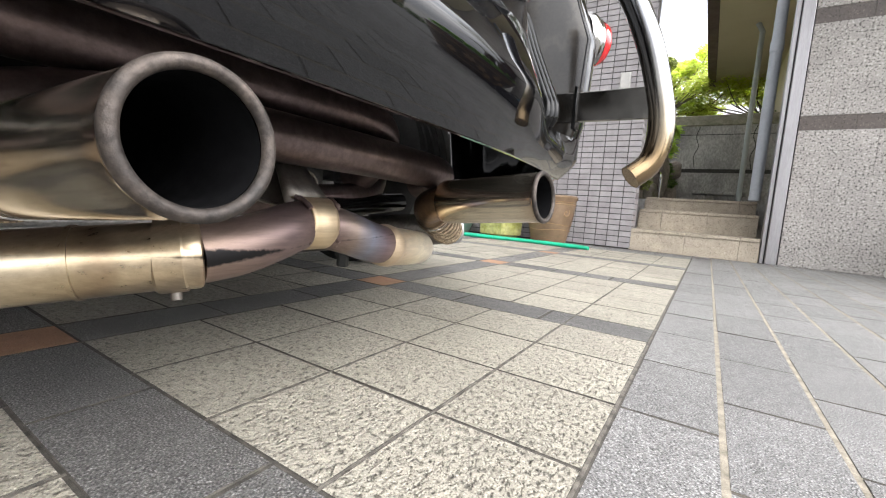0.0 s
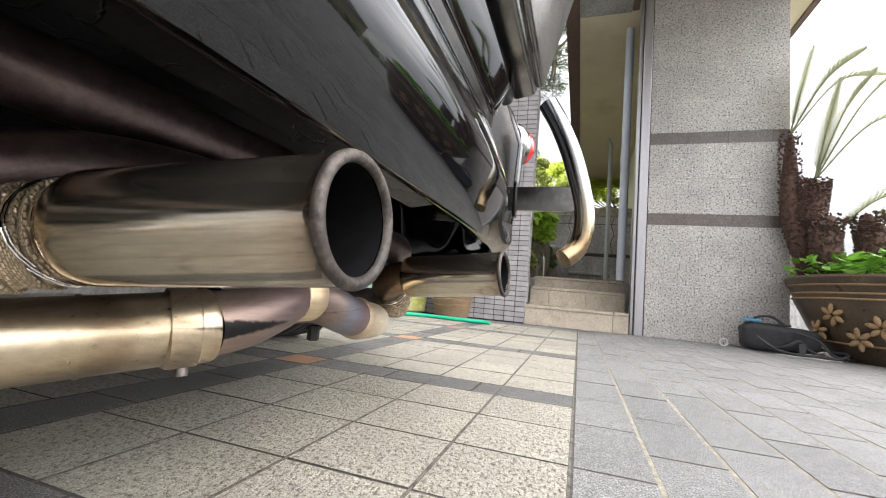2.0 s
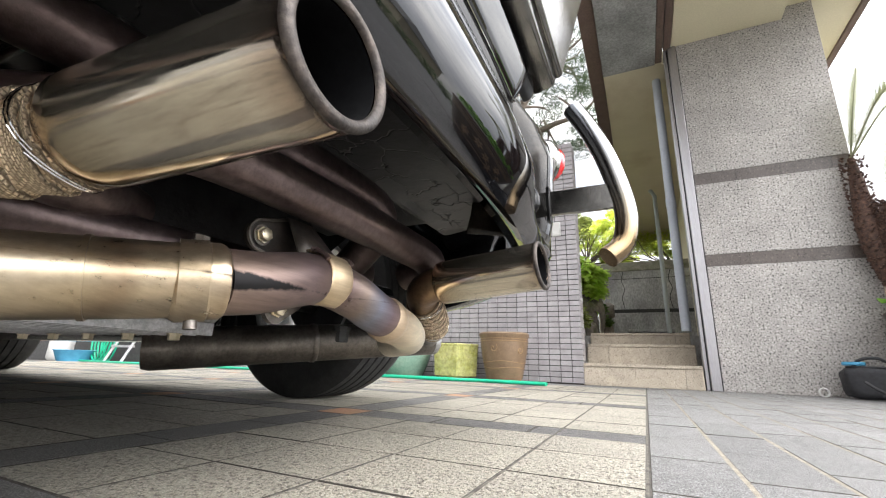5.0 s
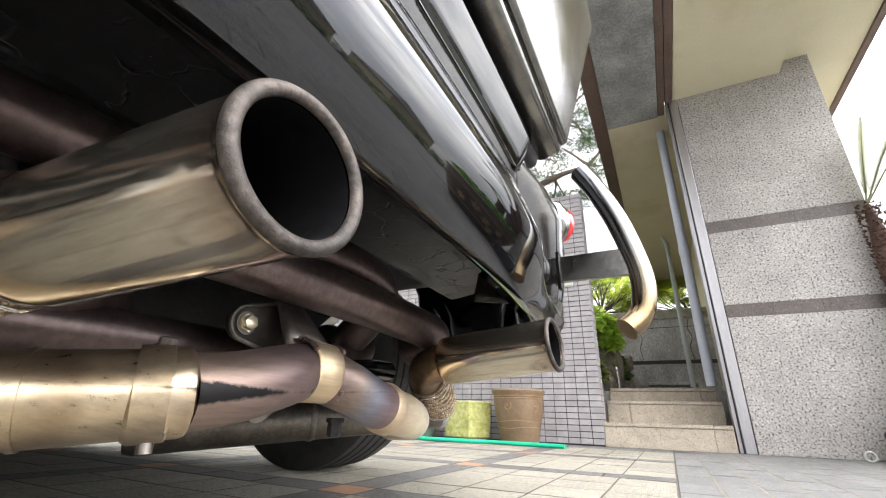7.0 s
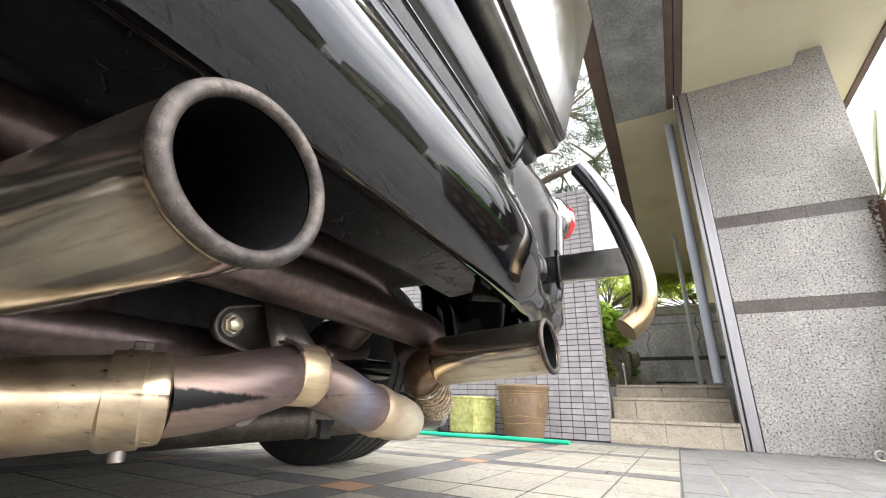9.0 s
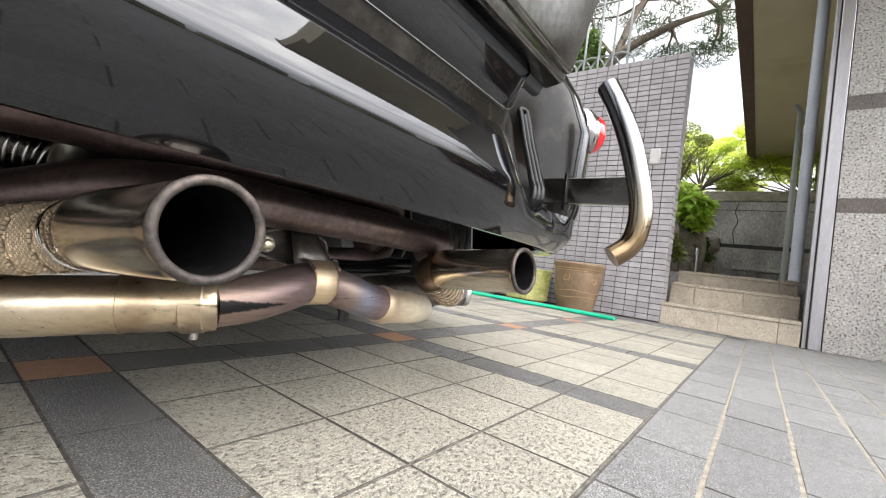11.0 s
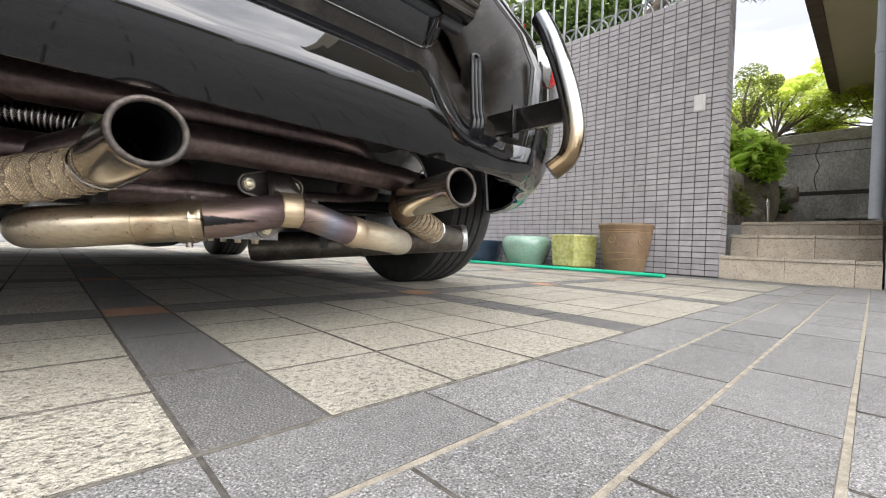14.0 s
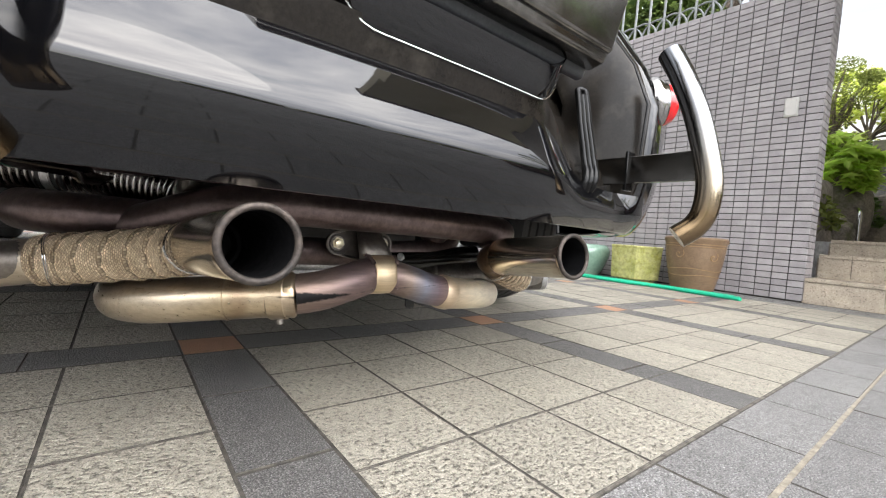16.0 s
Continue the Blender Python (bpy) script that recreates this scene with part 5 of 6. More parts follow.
for k, (p, r) in enumerate(pads):
    leaf_cloud("pad", [(p, (r, r, r * 0.8))], 900, 0.035, M["topiary"], yew, seed=40 + k, flat=0.2)


# rocks by the steps
def rock(at, size, seed):
    bm = bmesh.new()
    bmesh.ops.create_icosphere(bm, subdivisions=4, radius=1.0)
    off = Vector((seed * 3.1, seed * 1.7, seed * 0.9))
    for v in bm.verts:
        d = v.co.copy()
        s = 1 + 0.35 * noise.noise(d * 1.1 + off) + 0.13 * noise.noise(d * 3.1 + off) + 0.05 * noise.noise(d * 8 + off)
        q = d * s
        q = Vector([math.copysign(abs(c) ** 0.8, c) for c in q])
        v.co = Vector((at[0] + q.x * size[0], at[1] + q.y * size[1], at[2] + q.z * size[2]))
    return tagged(part("garden_rock", bm, M["rock"], angle=60), "large mossy garden rock stacked beside the steps", "rock", "garden rocks")


for k, (at, size) in enumerate((((-0.78, 4.55, 0.62), (0.22, 0.3, 0.42)), ((-0.62, 5.3, 0.75), (0.2, 0.28, 0.34)), ((-0.50, 5.75, 0.55), (0.16, 0.22, 0.22)), ((-0.66, 5.0, 0.5), (0.24, 0.25, 0.2)), ((-0.82, 5.9, 0.95), (0.24, 0.3, 0.4)), ((-0.45, 6.2, 0.9), (0.13, 0.14, 0.13)), ((-1.0, 4.2, 0.6), (0.25, 0.3, 0.35)))):
    rock(at, size, k + 1)
shrub("fern_clump", (-0.52, 5.45, 0.60), (0.2, 0.22, 0.16), 420, 0.07, M["shrub"], "tufts of dark fern between the rocks", 0, 15, flat=0.3)
shrub("fern_clump", (-0.62, 4.5, 0.42), (0.14, 0.2, 0.22), 300, 0.08, M["topiary"], "trailing moss and grass on the rocks", 0, 17, flat=0.2)

rail_t = thing("handrail", (-0.46, 5.05, 0.41), "bent stainless steel handrail beside the rocks", "handrail")
part("rail", sweep(smooth_path([(-0.44, 5.0, 0.405), (-0.44, 5.0, 0.60), (-0.445, 5.02, 0.72), (-0.49, 5.1, 0.775), (-0.60, 5.35, 0.83), (-0.66, 5.5, 0.86)], 8), 0.016, 16), M["chrome"], rail_t)

bench = thing("stone_bench", (0.10, 6.17, 0.41), "low stone slab bench on two blocks", "bench")
part("seat", block((-0.17, 6.02, 0.60), (0.40, 6.30, 0.64), 0.008), M["concrete"], bench, smooth=False)
part("leg", block((-0.02, 6.06, 0.405), (0.08, 6.26, 0.60), 0.006), M["concrete"], bench, smooth=False)
part("leg", block((0.28, 6.06, 0.405), (0.36, 6.26, 0.60), 0.006), M["concrete"], bench, smooth=False)

saucer = thing("shallow_planter", (-0.30, 5.9, 0.41), "shallow brown stoneware planter", "planter")
part("bowl", lathe([(0, 0), (0.16, 0), (0.2, 0.07), (0.215, 0.075), (0.2, 0.085), (0.17, 0.03), (0, 0.03)], (-0.30, 5.9, 0.405)), M["pot_brown"], saucer)

# ---- ornamental fence on the tiled wall ----
fence = thing("iron_fence", (-3.0, WALL_Y + 0.08, WALL_TOP), "grey wrought-iron fence with looped tops on the wall", "fence")
for k in range(46):
    x = -0.85 - 0.115 * k
    part("bar", sweep([(x, WALL_Y + 0.08, WALL_TOP - 0.01), (x, WALL_Y + 0.08, WALL_TOP + 0.62)], 0.010, 8), M["iron"], fence)
for k in range(45):
    x = -0.85 - 0.115 * k
    loop = [(x - 0.0575 + 0.115 * math.cos(a), WALL_Y + 0.08 + 0.008 * (k % 2), WALL_TOP + 0.02 + 0.115 * math.sin(a)) for a in [math.pi * j / 14 for j in range(15)]]
    part("loop", sweep(loop, 0.0075, 6, False), M["iron"], fence)
for z in (0.02, 0.58):
    part("rail", sweep([(-0.80, WALL_Y + 0.08, WALL_TOP + z), (-6.1, WALL_Y + 0.08, WALL_TOP + z)], 0.009, 8), M["iron"], fence)


# black pine behind the wall
pine = thing("black_pine", (-2.2, 5.2, 0.75), "old black pine with twisting boughs and needle pads", "tree", "garden trees")
rng = random.Random(77)
pads = []
for k in range(60):
    px = -0.25 - 3.2 * rng.random() ** 1.1
    pads.append(((px, 4.7 + rng.uniform(-0.35, 0.5), 3.0 + rng.uniform(-0.15, 1.5) + 0.1 * (px + 1.5) ** 2 * 0.3), (rng.uniform(0.14, 0.30), 0.22, rng.uniform(0.05, 0.10))))
bough = bmesh.new()
sweep(smooth_path([(-2.2, 5.2, 0.70), (-2.3, 5.1, 1.6), (-2.0, 4.9, 2.4), (-1.5, 4.8, 2.95), (-0.9, 4.7, 3.15), (-0.35, 4.65, 3.2)], 8), [0.12 * (1 - 0.85 * i / 40) for i in range(41)], 12, True, bough)
sweep(smooth_path([(-2.0, 4.9, 2.4), (-2.2, 4.8, 3.1), (-2.7, 4.8, 3.6), (-3.4, 4.8, 3.7)], 8), [0.07 * (1 - 0.8 * i / 24) for i in range(25)], 10, True, bough)
sweep(smooth_path([(-1.5, 4.8, 2.95), (-1.3, 4.8, 3.5), (-0.8, 4.7, 4.1), (-0.5, 4.7, 4.4)], 8), [0.05 * (1 - 0.8 * i / 24) for i in range(25)], 10, True, bough)
axis_pts = [(-2.0, 4.9, 2.6), (-1.5, 4.8, 2.95), (-0.9, 4.7, 3.15), (-0.45, 4.65, 3.2), (-2.5, 4.8, 3.4), (-1.2, 4.8, 3.6), (-0.8, 4.7, 4.1), (-3.1, 4.8, 3.65)]
for (c, r) in pads:
    root = min(axis_pts, key=lambda q: (Vector(q) - Vector(c)).length)
    mid = (Vector(root) + Vector(c)) / 2 + Vector((rng.uniform(-0.1, 0.1), rng.uniform(-0.1, 0.1), rng.uniform(-0.05, 0.12)))
    sweep(smooth_path([root, mid, c], 5), [0.022, 0.021, 0.019, 0.018, 0.016, 0.014, 0.012, 0.011, 0.009, 0.008, 0.006], 6, True, bough)
part("trunk", bough, M["bark"], pine)
leaf_cloud("needles", pads, 30000, 0.10, M["pine"], pine, flat=0.1, seed=9, slim=0.035)
shrub("camellia_bush", (-2.85, 3.78, 0.95), (0.85, 0.36, 1.30), 36000, 0.09, M["camellia"], "dense camellia bush behind the iron fence", 0, 19, 14)
shrub("camellia_bush", (-1.85, 3.78, 0.95), (0.55, 0.34, 1.10), 20000, 0.085, M["camellia"], "dense camellia bush behind the iron fence", 0, 21, 12)
cam_f = thing("camellia_bloom", (-2.7, 3.42, 2.3), "red camellia blooms among the leaves", "flower")
leaf_cloud("petals", [((-2.72, 3.43, 2.85), (0.045, 0.04, 0.04)), ((-2.35, 3.43, 2.5), (0.03, 0.03, 0.03)), ((-3.1, 3.43, 2.6), (0.04, 0.04, 0.04))], 60, 0.05, M["petal"], cam_f, flat=0.2, seed=20)

# ---- big glazed pot and cycad beside the pier ----
BX, BY = 1.78, 2.78
big = thing("large_planter", (BX, BY, 0), "large brown glazed planter with yellow flower relief", "planter")
big_body = part("body", lathe([(0, 0), (0.33, 0.0), (0.36, 0.03), (0.45, 0.16), (0.52, 0.32), (0.535, 0.40), (0.56, 0.43), (0.57, 0.455), (0.555, 0.47), (0.50, 0.46), (0.48, 0.38), (0, 0.37)], (BX, BY, 0), seg=64), M["pot_dark"], big)
for h, r in ((0.415, 0.548), (0.37, 0.532), (0.34, 0.528), (0.10, 0.414)):
    ctrl = [(BX + r * math.cos(2 * math.pi * k / 60), BY + r * math.sin(2 * math.pi * k / 60), h) for k in range(61)]
    part("relief_band", sweep(ctrl, 0.006, 6, False), M["pot_line"], big_body)
rng = random.Random(3)
for a0, h0 in ((3.55, 0.25), (3.95, 0.20), (3.75, 0.13), (4.25, 0.25), (4.6, 0.18), (3.3, 0.16)):
    bm = bmesh.new()
    for k in range(6):
        th = 2 * math.pi * k / 6 + a0
        a1, h1 = a0 + 0.07 * math.cos(th), h0 + 0.035 * math.sin(th)
        r = 0.405 + 0.36 * h1 if h1 < 0.32 else 0.52
        r += 0.012
        c = Vector((BX + r * math.cos(a1), BY + r * math.sin(a1), h1))
        bmesh.ops.create_icosphere(bm, subdivisions=2, radius=0.024, matrix=Matrix.Translation(c) @ Matrix.Rotation(a1, 4, "Z") @ Matrix.Rotation(th, 4, "X") @ Matrix.Diagonal((0.35, 1.2, 0.6, 1)))
    part("flower_relief", bm, M["pot_line"], big_body)
leafpot = leaf_cloud("planting", [((BX + 0.33 * math.cos(a), BY + 0.33 * math.sin(a), 0.52), (0.24, 0.24, 0.10)) for a in (0, 1, 2, 3, 4, 5)], 1500, 0.085, M["potleaf"], big, "fresh green leafy planting", flat=0.5, seed=44)

cycad = thing("cycad", (1.62, 2.95, 0.38), "many-headed cycad with shaggy trunks and dry fronds", "plant")


def cycad_stem(path, r):
    pts = smooth_path(path, 10)
    n = len(pts)
    bm = bmesh.new()
    rg = random.Random(int(r * 1000) + n)
    sweep(pts, [r * (0.30 + 0.70 * min(1.0, 1.5 * math.sin(math.pi * min(1.0, 0.12 + 0.88 * i / (n - 1))))) for i in range(n)], 14, True, bm)
    for i in range(int(1300 * r / 0.1)):
        f = rg.random()
        k = min(n - 2, int(f * (n - 1)))
        t = (pts[k + 1] - pts[k]).normalized()
        o = Matrix.Rotation(rg.uniform(0, 6.28), 3, t) @ t.orthogonal().normalized()
        c = pts[k].lerp(pts[k + 1], f * (n - 1) - k) + o * r * 0.93
        tip = c + o * 0.014 + t * rg.uniform(0.004, 0.018)
        sd = t.cross(o) * 0.010
        v = [bm.verts.new(c + sd), bm.verts.new(c - sd), bm.verts.new(c + t * 0.014), bm.verts.new(tip)]
        bm.faces.new((v[0], v[1], v[3]))
        bm.faces.new((v[1], v[2], v[3]))
        bm.faces.new((v[2], v[0], v[3]))
    part("stem", bm, M["cycad"], cycad, angle=30)


cycad_stem([(1.42, 2.95, 0.36), (1.35, 2.95, 0.6), (1.28, 2.95, 0.9), (1.27, 2.95, 1.42)], 0.06)
cycad_stem([(1.36, 2.94, 0.80), (1.37, 2.92, 0.95), (1.38, 2.90, 1.10)], 0.085)
cycad_stem([(1.46, 2.84, 0.38), (1.42, 2.83, 0.55), (1.40, 2.83, 0.70), (1.43, 2.83, 0.85)], 0.078)
cycad_stem([(1.55, 2.82, 0.38), (1.60, 2.80, 0.55), (1.61, 2.80, 0.70), (1.58, 2.80, 0.86)], 0.078)


def frond(base, tip, lift, seed):
    rg = random.Random(seed)
    a, b = Vector(base), Vector(tip)
    mid = a.lerp(b, 0.5) + Vector((0, 0, lift))
    path = smooth_path([a, mid, b], 10)
    bm = bmesh.new()
    sweep(path, [0.006 * (1 - 0.8 * i / (len(path) - 1)) for i in range(len(path))], 6, True, bm)
    for i in range(3, len(path)):
        t = (path[i] - path[i - 1]).normalized()
        sd = t.cross(Vector((0, 0, 1))).normalized()
        L = 0.14 * math.sin(math.pi * (0.15 + 0.8 * i / len(path)))
        for s in (-1, 1):
            for sub in (0, 0.2, 0.4, 0.6, 0.8):
                c = path[i - 1].lerp(path[i], sub)
                e = c + (sd * s * 0.75 + t * 0.6 + Vector((0, 0, 0.28))) * L * rg.uniform(0.85, 1.1)
                w = t * 0.0035
                v = [bm.verts.new(c - w), bm.verts.new(c + w), bm.verts.new(e)]
                bm.faces.new(v)
    part("frond", bm, M["frond"], cycad, smooth=False)["kind"] = "stuff"


for k, (b, t, l) in enumerate((((1.27, 2.95, 1.42), (1.55, 2.7, 1.85), 0.10), ((1.27, 2.95, 1.42), (1.36, 2.85, 1.98), 0.02), ((1.38, 2.90, 1.10), (1.75, 2.6, 1.75), 0.12), ((1.38, 2.90, 1.10), (1.60, 2.7, 1.72), 0.10), ((1.38, 2.90, 1.10), (1.85, 2.7, 1.45), 0.14), ((1.27, 2.95, 1.42), (1.72, 2.8, 1.72), 0.16), ((1.45, 2.9, 0.74), (1.8, 2.6, 0.95), 0.10), ((1.62, 2.86, 0.76), (1.85, 2.55, 0.92), 0.10), ((1.38, 2.9, 1.1), (1.45, 2.75, 1.7), 0.02))):
    frond(b, t, l, k)

# ---- tool bag by the pier ----
bag = thing("tool_bag", (1.15, 2.78, 0), "slumped black nylon tool bag with a shoulder strap", "bag")
bm = bmesh.new()
bmesh.ops.create_icosphere(bm, subdivisions=4, radius=1.0)
for v in bm.verts:
    c = v.co
    q = Vector([math.copysign(abs(k) ** 0.38, k) for k in c])
    q += 0.05 * Vector((noise.noise(c * 2.3), noise.noise(c * 2.1 + Vector((5, 0, 0))), noise.noise(c * 2.7 + Vector((0, 5, 0)))))
    taper = 1.0 - 0.22 * (q.x + 1) / 2
    v.co = Vector((1.15 + q.x * 0.17, 2.80 - q.x * 0.07 + q.y * 0.07, max(0.0, 0.085 + q.z * 0.085 * taper)))
bag_body = part("body", bm, M["bag"], bag, angle=60)
part("flap", block((0.99, 2.78, 0.160), (1.22, 2.85, 0.172), 0.005, turn=Matrix.Rotation(radians(-22), 3, "Z")), M["bag"], bag_body)
part("strap", sweep(smooth_path([(1.08, 2.72, 0.02), (1.14, 2.66, 0.05), (1.20, 2.65, 0.085), (1.24, 2.64, 0.04), (1.30, 2.60, 0.012), (1.36, 2.58, 0.02), (1.40, 2.62, 0.04), (1.36, 2.68, 0.04)], 8), 0.009, 8), M["bag"], bag_body)
part("strap", sweep(smooth_path([(1.20, 2.68, 0.13), (1.27, 2.62, 0.10), (1.33, 2.60, 0.03), (1.42, 2.62, 0.012), (1.46, 2.68, 0.02)], 8), 0.007, 8), M["black_plastic"], bag_body)
part("handle", sweep(smooth_path([(1.02, 2.83, 0.168), (1.05, 2.81, 0.205), (1.12, 2.80, 0.212), (1.18, 2.78, 0.165)], 8), 0.008, 8), M["bag"], bag_body)
part("strap", sweep(smooth_path([(1.02, 2.72, 0.09), (1.06, 2.68, 0.05), (1.12, 2.66, 0.02), (1.22, 2.62, 0.012), (1.30, 2.62, 0.03)], 8), 0.008, 8), M["black_plastic"], bag_body)
part("buckle", block((1.19, 2.635, 0.02), (1.225, 2.65, 0.075), 0.003), M["black_plastic"], bag_body)
coil = thing("blue_cable", (1.02, 2.85, 0.19), "coil of blue cable on the tool bag", "cable")
part("coil", sweep([(1.03 + 0.045 * math.cos(a), 2.84 + 0.035 * math.sin(a), 0.178 + 0.0006 * a) for a in [k * 0.35 for k in range(56)]], 0.0055, 6), M["blue_cloth"], coil)
card = thing("paper_sheet", (1.22, 2.60, 0), "white paper sheet lying on the paving", "paper")
part("sheet", block((1.08, 2.59, 0.001), (1.36, 2.63, 0.004), turn=Matrix.Rotation(radians(-18), 3, "Z")), M["white_plastic"], card, smooth=False)
ring = thing("cord_ring", (0.88, 2.84, 0), "small pale plastic ring on the paving", "ring")
part("hoop", sweep([(0.885 + 0.022 * math.cos(a), 2.85, 0.027 + 0.022 * math.sin(a)) for a in [k * 0.3 for k in range(22)]], 0.0045, 8), M["white_plastic"], ring)

# ---- clutter far along the wall ----
ladder = thing("step_ladder", (-5.6, 2.7, 0), "folded aluminium step ladder against the wall", "ladder")
for dx in (0.0, 0.34):
    part("rail", sweep([(-5.7 + dx, 2.62, 0.0), (-5.62 + dx, 2.96, 0.9)], 0.016, 8), M["alloy"], ladder)
for k in range(4):
    part("tread", block((-5.69, 2.66 + 0.08 * k, 0.18 + 0.2 * k), (-5.34, 2.73 + 0.08 * k, 0.205 + 0.2 * k)), M["alloy"], ladder, smooth=False)
jug = thing("plastic_jug", (-6.9, 2.7, 0), "white plastic jug standing by the wall", "jug")
part("body", lathe([(0, 0), (0.11, 0), (0.13, 0.03), (0.13, 0.26), (0.09, 0.32), (0.05, 0.36), (0.05, 0.40), (0, 0.40)], (-6.9, 2.7, 0), seg=28), M["white_plastic"], jug)
tub = thing("washing_up_bowl", (-6.35, 2.62, 0), "pale blue plastic bowl on the paving", "bowl")
part("bowl", lathe([(0, 0), (0.16, 0), (0.21, 0.12), (0.225, 0.13), (0.21, 0.135), (0.16, 0.02), (0, 0.02)], (-6.35, 2.62, 0)), M["blue_cloth"], tub)
reel = thing("hose_reel", (-6.1, 2.75, 0), "upright green hose loops leaning on the wall", "hose")
for k in range(5):
    part("loop", sweep([(-6.1 + 0.03 * k + 0.14 * math.cos(a), 2.72 + 0.02 * k, 0.30 + 0.285 * math.sin(a)) for a in [j * 0.3 for j in range(22)]], 0.011, 8), M["hose"], reel)

# ---- far surroundings behind the viewpoint, seen in the paint ----
for k, (x, y, w, d, h) in enumerate(((46, -24, 10, 8, 5.4), (50, 6, 12, 9, 5.8), (42, 30, 12, 9, 6.2), (30, 46, 11, 9, 6.0), (40, -46, 10, 8, 5.6), (56, 20, 10, 8, 6.4), (20, 58, 12, 8, 6.6))):
    hs = thing("house", (x, y, 0), "distant two-storey house with a dark tiled roof", "house", "far houses")
    part("wall", block((x - w / 2, y - d / 2, -0.05), (x + w / 2, y + d / 2, h * 0.62)), M["soffit"], hs, smooth=False)
    bm = bmesh.new()
    ev = [bm.verts.new(p) for p in ((x - w / 2 - 0.5, y - d / 2 - 0.5, h * 0.62), (x + w / 2 + 0.5, y - d / 2 - 0.5, h * 0.62), (x + w / 2 + 0.5, y + d / 2 + 0.5, h * 0.62), (x - w / 2 - 0.5, y + d / 2 + 0.5, h * 0.62))]
    rg = [bm.verts.new((x - w / 4, y, h)), bm.verts.new((x + w / 4, y, h))]
    bm.faces.new(ev[::-1])
    bm.faces.new((ev[0], ev[1], rg[1], rg[0]))
    bm.faces.new((ev[2], ev[3], rg[0], rg[1]))
    bm.faces.new((ev[1], ev[2], rg[1]))
    bm.faces.new((ev[3], ev[0], rg[0]))
    part("roof", bm, M["asphalt"], hs, smooth=False)
hedge = tagged(leaf_cloud("far_hedge", [((30 * math.cos(0.075 * (k - 14)) + 0.8 * math.sin(k), 30 * math.sin(0.075 * (k - 14)) , 0.55), (1.4, 1.9, 0.75)) for k in range(36)], 12000, 0.34, M["shrub"], None, seed=61), "long dark hedge across the road", "hedge", kind="stuff")


# ---- paving tiles, wall tiles, cladding: the pieces ----
def tile_mesh(name, w, d, h, bevel, material, side=None):
    bm = bmesh.new()
    lo = [(-w / 2, -d / 2), (w / 2, -d / 2), (w / 2, d / 2), (-w / 2, d / 2)]
    a = [bm.verts.new((x, y, -h)) for x, y in lo]
    b = [bm.verts.new((x, y, -bevel)) for x, y in lo]
    c = [bm.verts.new((x - math.copysign(bevel, x), y - math.copysign(bevel, y), 0)) for x, y in lo]
    for k in range(4):
        j = (k + 1) % 4
        bm.faces.new((a[k], a[j], b[j], b[k]))
        bm.faces.new((b[k], b[j], c[j], c[k]))
    bm.faces.new(c)
    me = bpy.data.meshes.new(name)
    bm.to_mesh(me)
    bm.free()
    me.materials.append(material)
    if side:
        me.materials.append(side)
        for p in me.polygons:
            p.material_index = 0 if p.normal.z > 0.99 else 1
    return me


def lay(name, me, places, parent, near, limit=300):
    """Pieces on one mesh: the nearest to a stretch of the plan singly, the rest joined into one part."""
    order = sorted(places, key=near)
    rg = random.Random(len(places))
    for m in order[:limit]:
        ob = new(name, me)
        ob.parent = parent
        ob.matrix_basis = m @ Matrix.Translation((0, 0, rg.uniform(-0.0006, 0.0004))) @ Euler((rg.gauss(0, 0.0016), rg.gauss(0, 0.0016), 0)).to_matrix().to_4x4()
    rest = order[limit:]
    if rest:
        vs, fs = [], []
        co = [v.co.copy() for v in me.vertices]
        polys = [tuple(p.vertices) for p in me.polygons]
        for m in rest:
            b = len(vs)
            vs += [m @ c for c in co]
            fs += [tuple(b + i for i in p) for p in polys]
        jm = bpy.data.meshes.new(name + "_rest")
        jm.from_pydata(vs, [], fs)
        for mat in me.materials:
            jm.materials.append(mat)
        kinds = [p.material_index for p in me.polygons]
        jm.polygons.foreach_set("material_index", kinds * len(rest))
        ob = new(name + "_rest", jm)
        ob.parent = parent
        ob["kind"] = "stuff"


def near_floor(m):
    p = m.translation
    return math.hypot((p.x + 0.1) * 0.8, p.y - 0.5)


PITCH, PITCH_X = 0.7, 0.708
light, dark_x, dark_y, orange = [], [], [], []
for i in range(9):
    for j in range(-3, 4):
        x0, y0 = -PITCH_X * i, PITCH * j
        for a in range(4):
            for b in range(4):
                if y0 + 0.15 * b + 0.075 < 2.72:
                    light.append(Matrix.Translation((x0 - 0.076 - 0.152 * a, y0 + 0.075 + 0.15 * b, 0)))
        if y0 < 2.75:
            for a in range(3):
                dark_x.append(Matrix.Translation((x0 - 0.1013 - 0.2027 * a, y0 - 0.05, 0)))
            if y0 + 0.6 < 2.9:
                for b in range(3):
                    dark_y.append(Matrix.Translation((x0 - 0.658, y0 + 0.1 + 0.2 * b, 0)) @ Matrix.Rotation(math.pi / 2, 4, "Z"))
            orange.append(Matrix.Translation((x0 - 0.658, y0 - 0.05, 0)))
lay("cream_tile", tile_mesh("cream_tile", 0.1492, 0.1474, 0.012, 0.0009, M["light_tile"], M["joint_dark"]), light, floor, near_floor)
band_me = tile_mesh("charcoal_tile", 0.1990, 0.0974, 0.012, 0.0009, M["dark_tile"], M["joint_dark"])
lay("charcoal_tile", band_me, dark_x + dark_y, floor, near_floor)
lay("terracotta_tile", tile_mesh("terracotta_tile", 0.0974, 0.0974, 0.012, 0.0009, M["orange_tile"], M["joint_dark"]), orange, floor, near_floor)

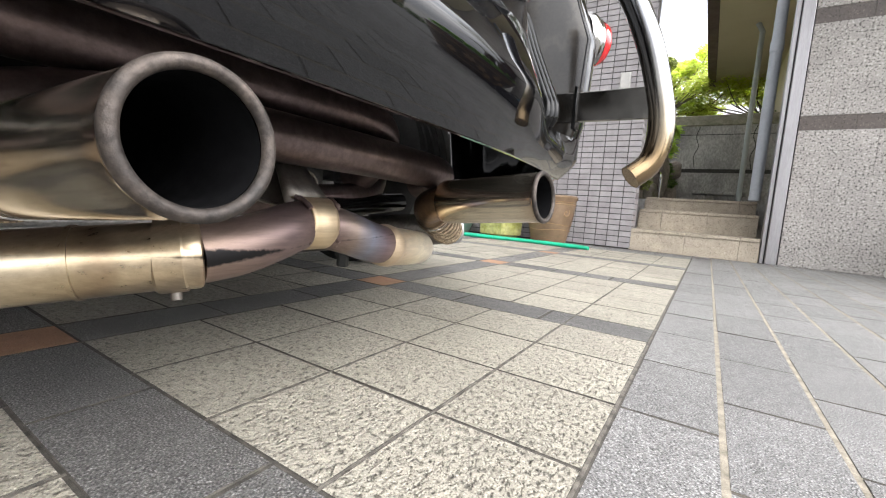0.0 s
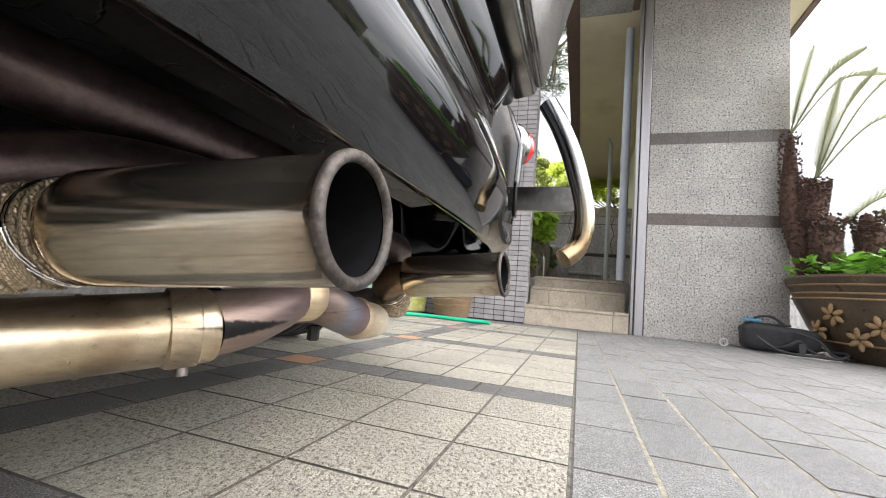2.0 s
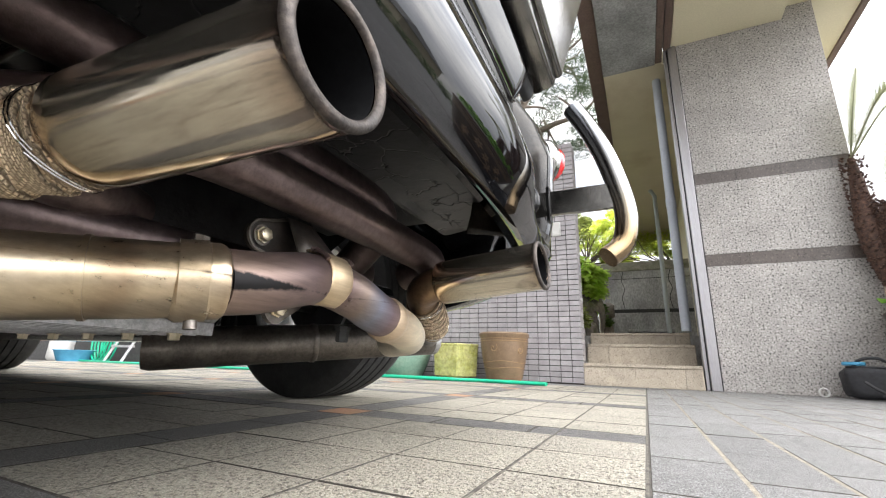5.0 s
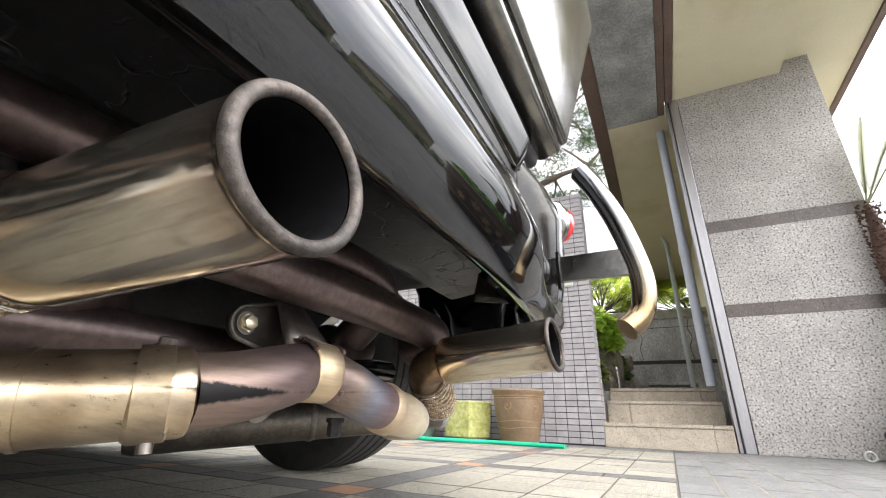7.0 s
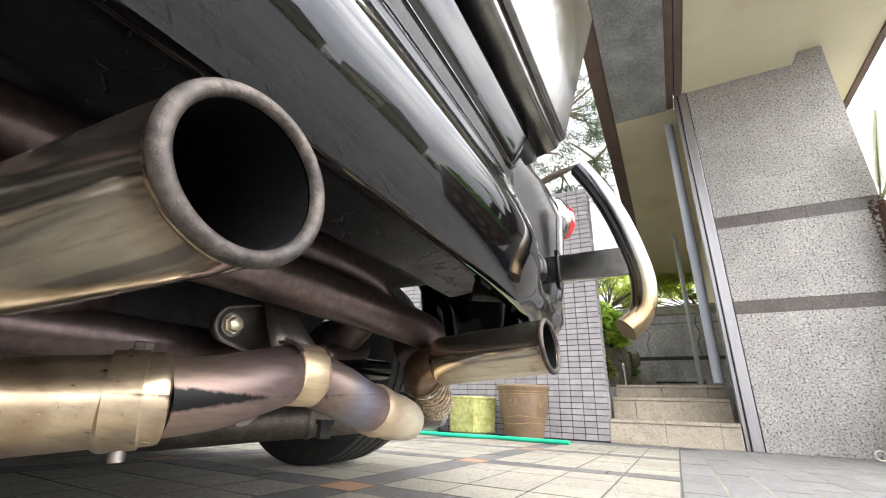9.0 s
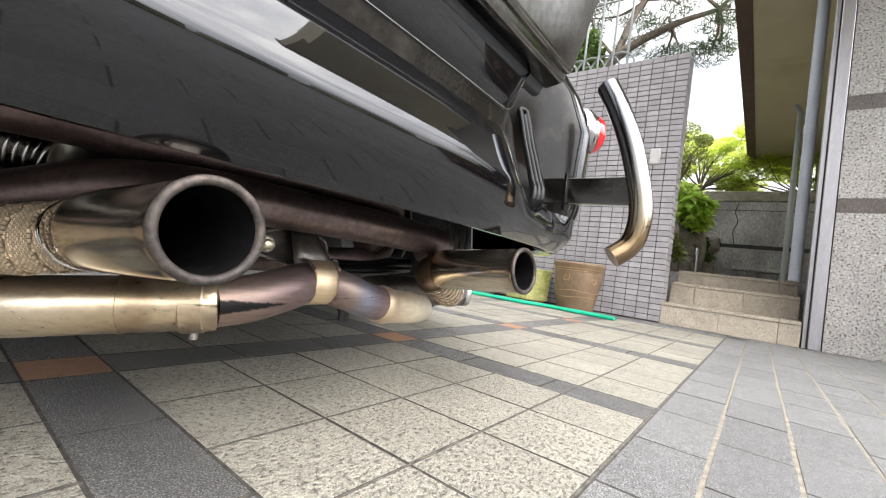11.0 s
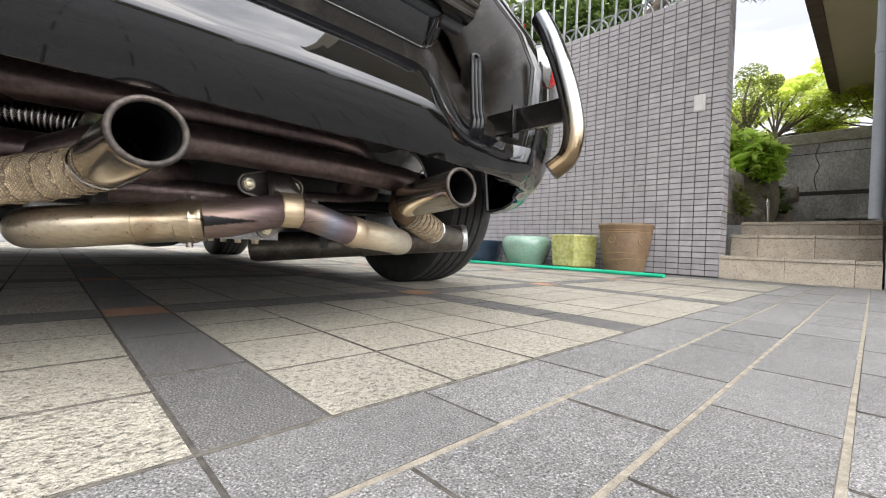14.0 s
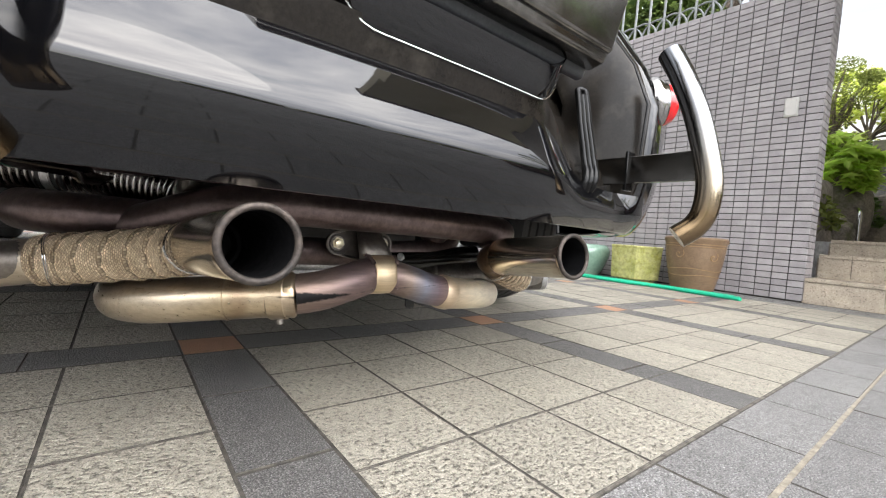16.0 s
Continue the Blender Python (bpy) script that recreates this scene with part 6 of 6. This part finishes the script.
grey_m, strips = [], []
for c in range(34):
    x = 0.05 + 0.1 * c
    for r in range(-13, 16):
        y = 0.2 * r + (0.0 if c % 2 else 0.1) + 0.0
        if -2.5 < y < 2.98:
            grey_m.append(Matrix.Translation((x + 0.001, y + 0.1, 0)) @ Matrix.Rotation(math.pi / 2, 4, "Z"))
for r in range(3):
    for c in range(34):
        x = -0.1 - 0.2 * c + (0.1 if r % 2 else 0.0)
        grey_m.append(Matrix.Translation((x, 2.75 + 0.1 * r, 0)))
lay("grey_tile", tile_mesh("grey_tile", 0.1974, 0.0952, 0.012, 0.0009, M["grey_tile"], M["joint_dark"]), grey_m, floor, near_floor)
for c in range(1, 34):
    bm = block((0.1 * c + 0.001 - 0.0034, -2.55, -0.012), (0.1 * c + 0.001 + 0.0034, 3.01, -0.0006))
    part("mortar_strip", bm, M["joint_sand"], floor, smooth=False)

for i in range(6):
    for a in range(5):
        x = -PITCH_X * i - 0.152 * a
        part("grit_strip", block((x - 0.0015, -2.1, -0.012), (x + 0.0015, 2.69, -0.0006)), M["joint_fine"], floor, smooth=False)

# wall tiles, stack bond
TW, TH = 0.0812, 0.04
wt_me = tile_mesh("wall_brick", TW - 0.0052, TH - 0.0052, 0.008, 0.001, M["wall_tile"])
wall_places = []
for c in range(58):
    for r in range(48):
        z = 0.006 + TH * (r + 0.5)
        wall_places.append(Matrix.Translation((WALL_END - TW * (c + 0.5), WALL_Y, z)) @ Matrix.Rotation(math.pi / 2, 4, "X"))
lay("wall_brick", wt_me, wall_places, wall, lambda m: -m.translation.x, 288)
side_places = []
for c in range(2):
    for r in range(48):
        side_places.append(Matrix.Translation((WALL_END, WALL_Y + 0.004 + TW * (c + 0.5), 0.006 + TH * (r + 0.5))) @ Matrix.Rotation(math.pi / 2, 4, "Z") @ Matrix.Rotation(math.pi / 2, 4, "X"))
lay("wall_brick", wt_me, side_places, wall, lambda m: m.translation.z, 96)
cap_places = [Matrix.Translation((WALL_END - TW * (c + 0.5), WALL_Y + 0.004 + TW * (d + 0.5), WALL_TOP)) for c in range(58) for d in range(2)]
lay("coping_tile", tile_mesh("coping_tile", TW - 0.005, TW - 0.005, 0.008, 0.001, M["wall_tile"]), cap_places, wall, lambda m: -m.translation.x, 116)


# pier cladding
def clad(name, x0, x1, z0, z1, material, parent, y=WALL_Y, depth=0.016, gap=0.0005):
    return part(name, block((x0 + gap, y, z0 + gap), (x1 - gap, y + depth, z1 - gap), 0.0007), material, parent, smooth=False)


edges = [PIER_L, 0.69, 0.94, 1.205, PIER_R]
for z0, z1 in ((0.804, 0.887), (1.403, 1.488)):
    for a, b in zip(edges, edges[1:]):
        clad("band_stone", a, b, z0, z1, M["granite_dark"], pier, WALL_Y + 0.002)
courses = [(0.0, 0.07), (0.07, 0.30), (0.30, 0.55), (0.55, 0.804), (0.887, 1.145), (1.145, 1.403), (1.488, 1.74), (1.74, 1.99), (1.99, 2.24), (2.24, 2.49), (2.49, 2.72), (2.72, 2.9)]
for k, (z0, z1) in enumerate(courses):
    cuts = [PIER_L, 0.79, PIER_R] if k % 2 else [PIER_L, 0.56, 1.02, PIER_R]
    for a, b in zip(cuts, cuts[1:]):
        clad("granite_panel", a, b, z0, z1, M["granite"], pier)
for k, (z0, z1) in enumerate(courses):
    part("granite_panel", block((PIER_R - 0.012, WALL_Y + 0.017, z0 + 0.002), (PIER_R, WALL_Y + 0.55, z1 - 0.002)), M["granite"], pier, smooth=False)

# step cladding: risers and treads
for k, (y, z, h) in enumerate(((WALL_Y, 0.0, 0.15), (WALL_Y + 0.3, 0.15, 0.15), (WALL_Y + 0.6, 0.30, 0.107))):
    if k:
        part("step_core", block((STEP_L - 0.01, y + 0.024, z), (STEP_R, 3.9, z + h - 0.022)), M["granite_step"], step_core, smooth=False)
    xs = [STEP_L, -0.06, 0.24, STEP_R] if k % 2 == 0 else [STEP_L, -0.24, 0.05, STEP_R]
    for a, b in zip(xs, xs[1:]):
        part("riser_slab", block((a + 0.001, y, z), (b - 0.001, y + 0.022, z + h - 0.024), 0.001), M["granite_step"], step_core, smooth=False)
        part("tread_slab", block((a + 0.001, y - 0.006, z + h - 0.022), (b - 0.001, y + 0.33, z + h), 0.002), M["granite_step"], step_core, smooth=False)
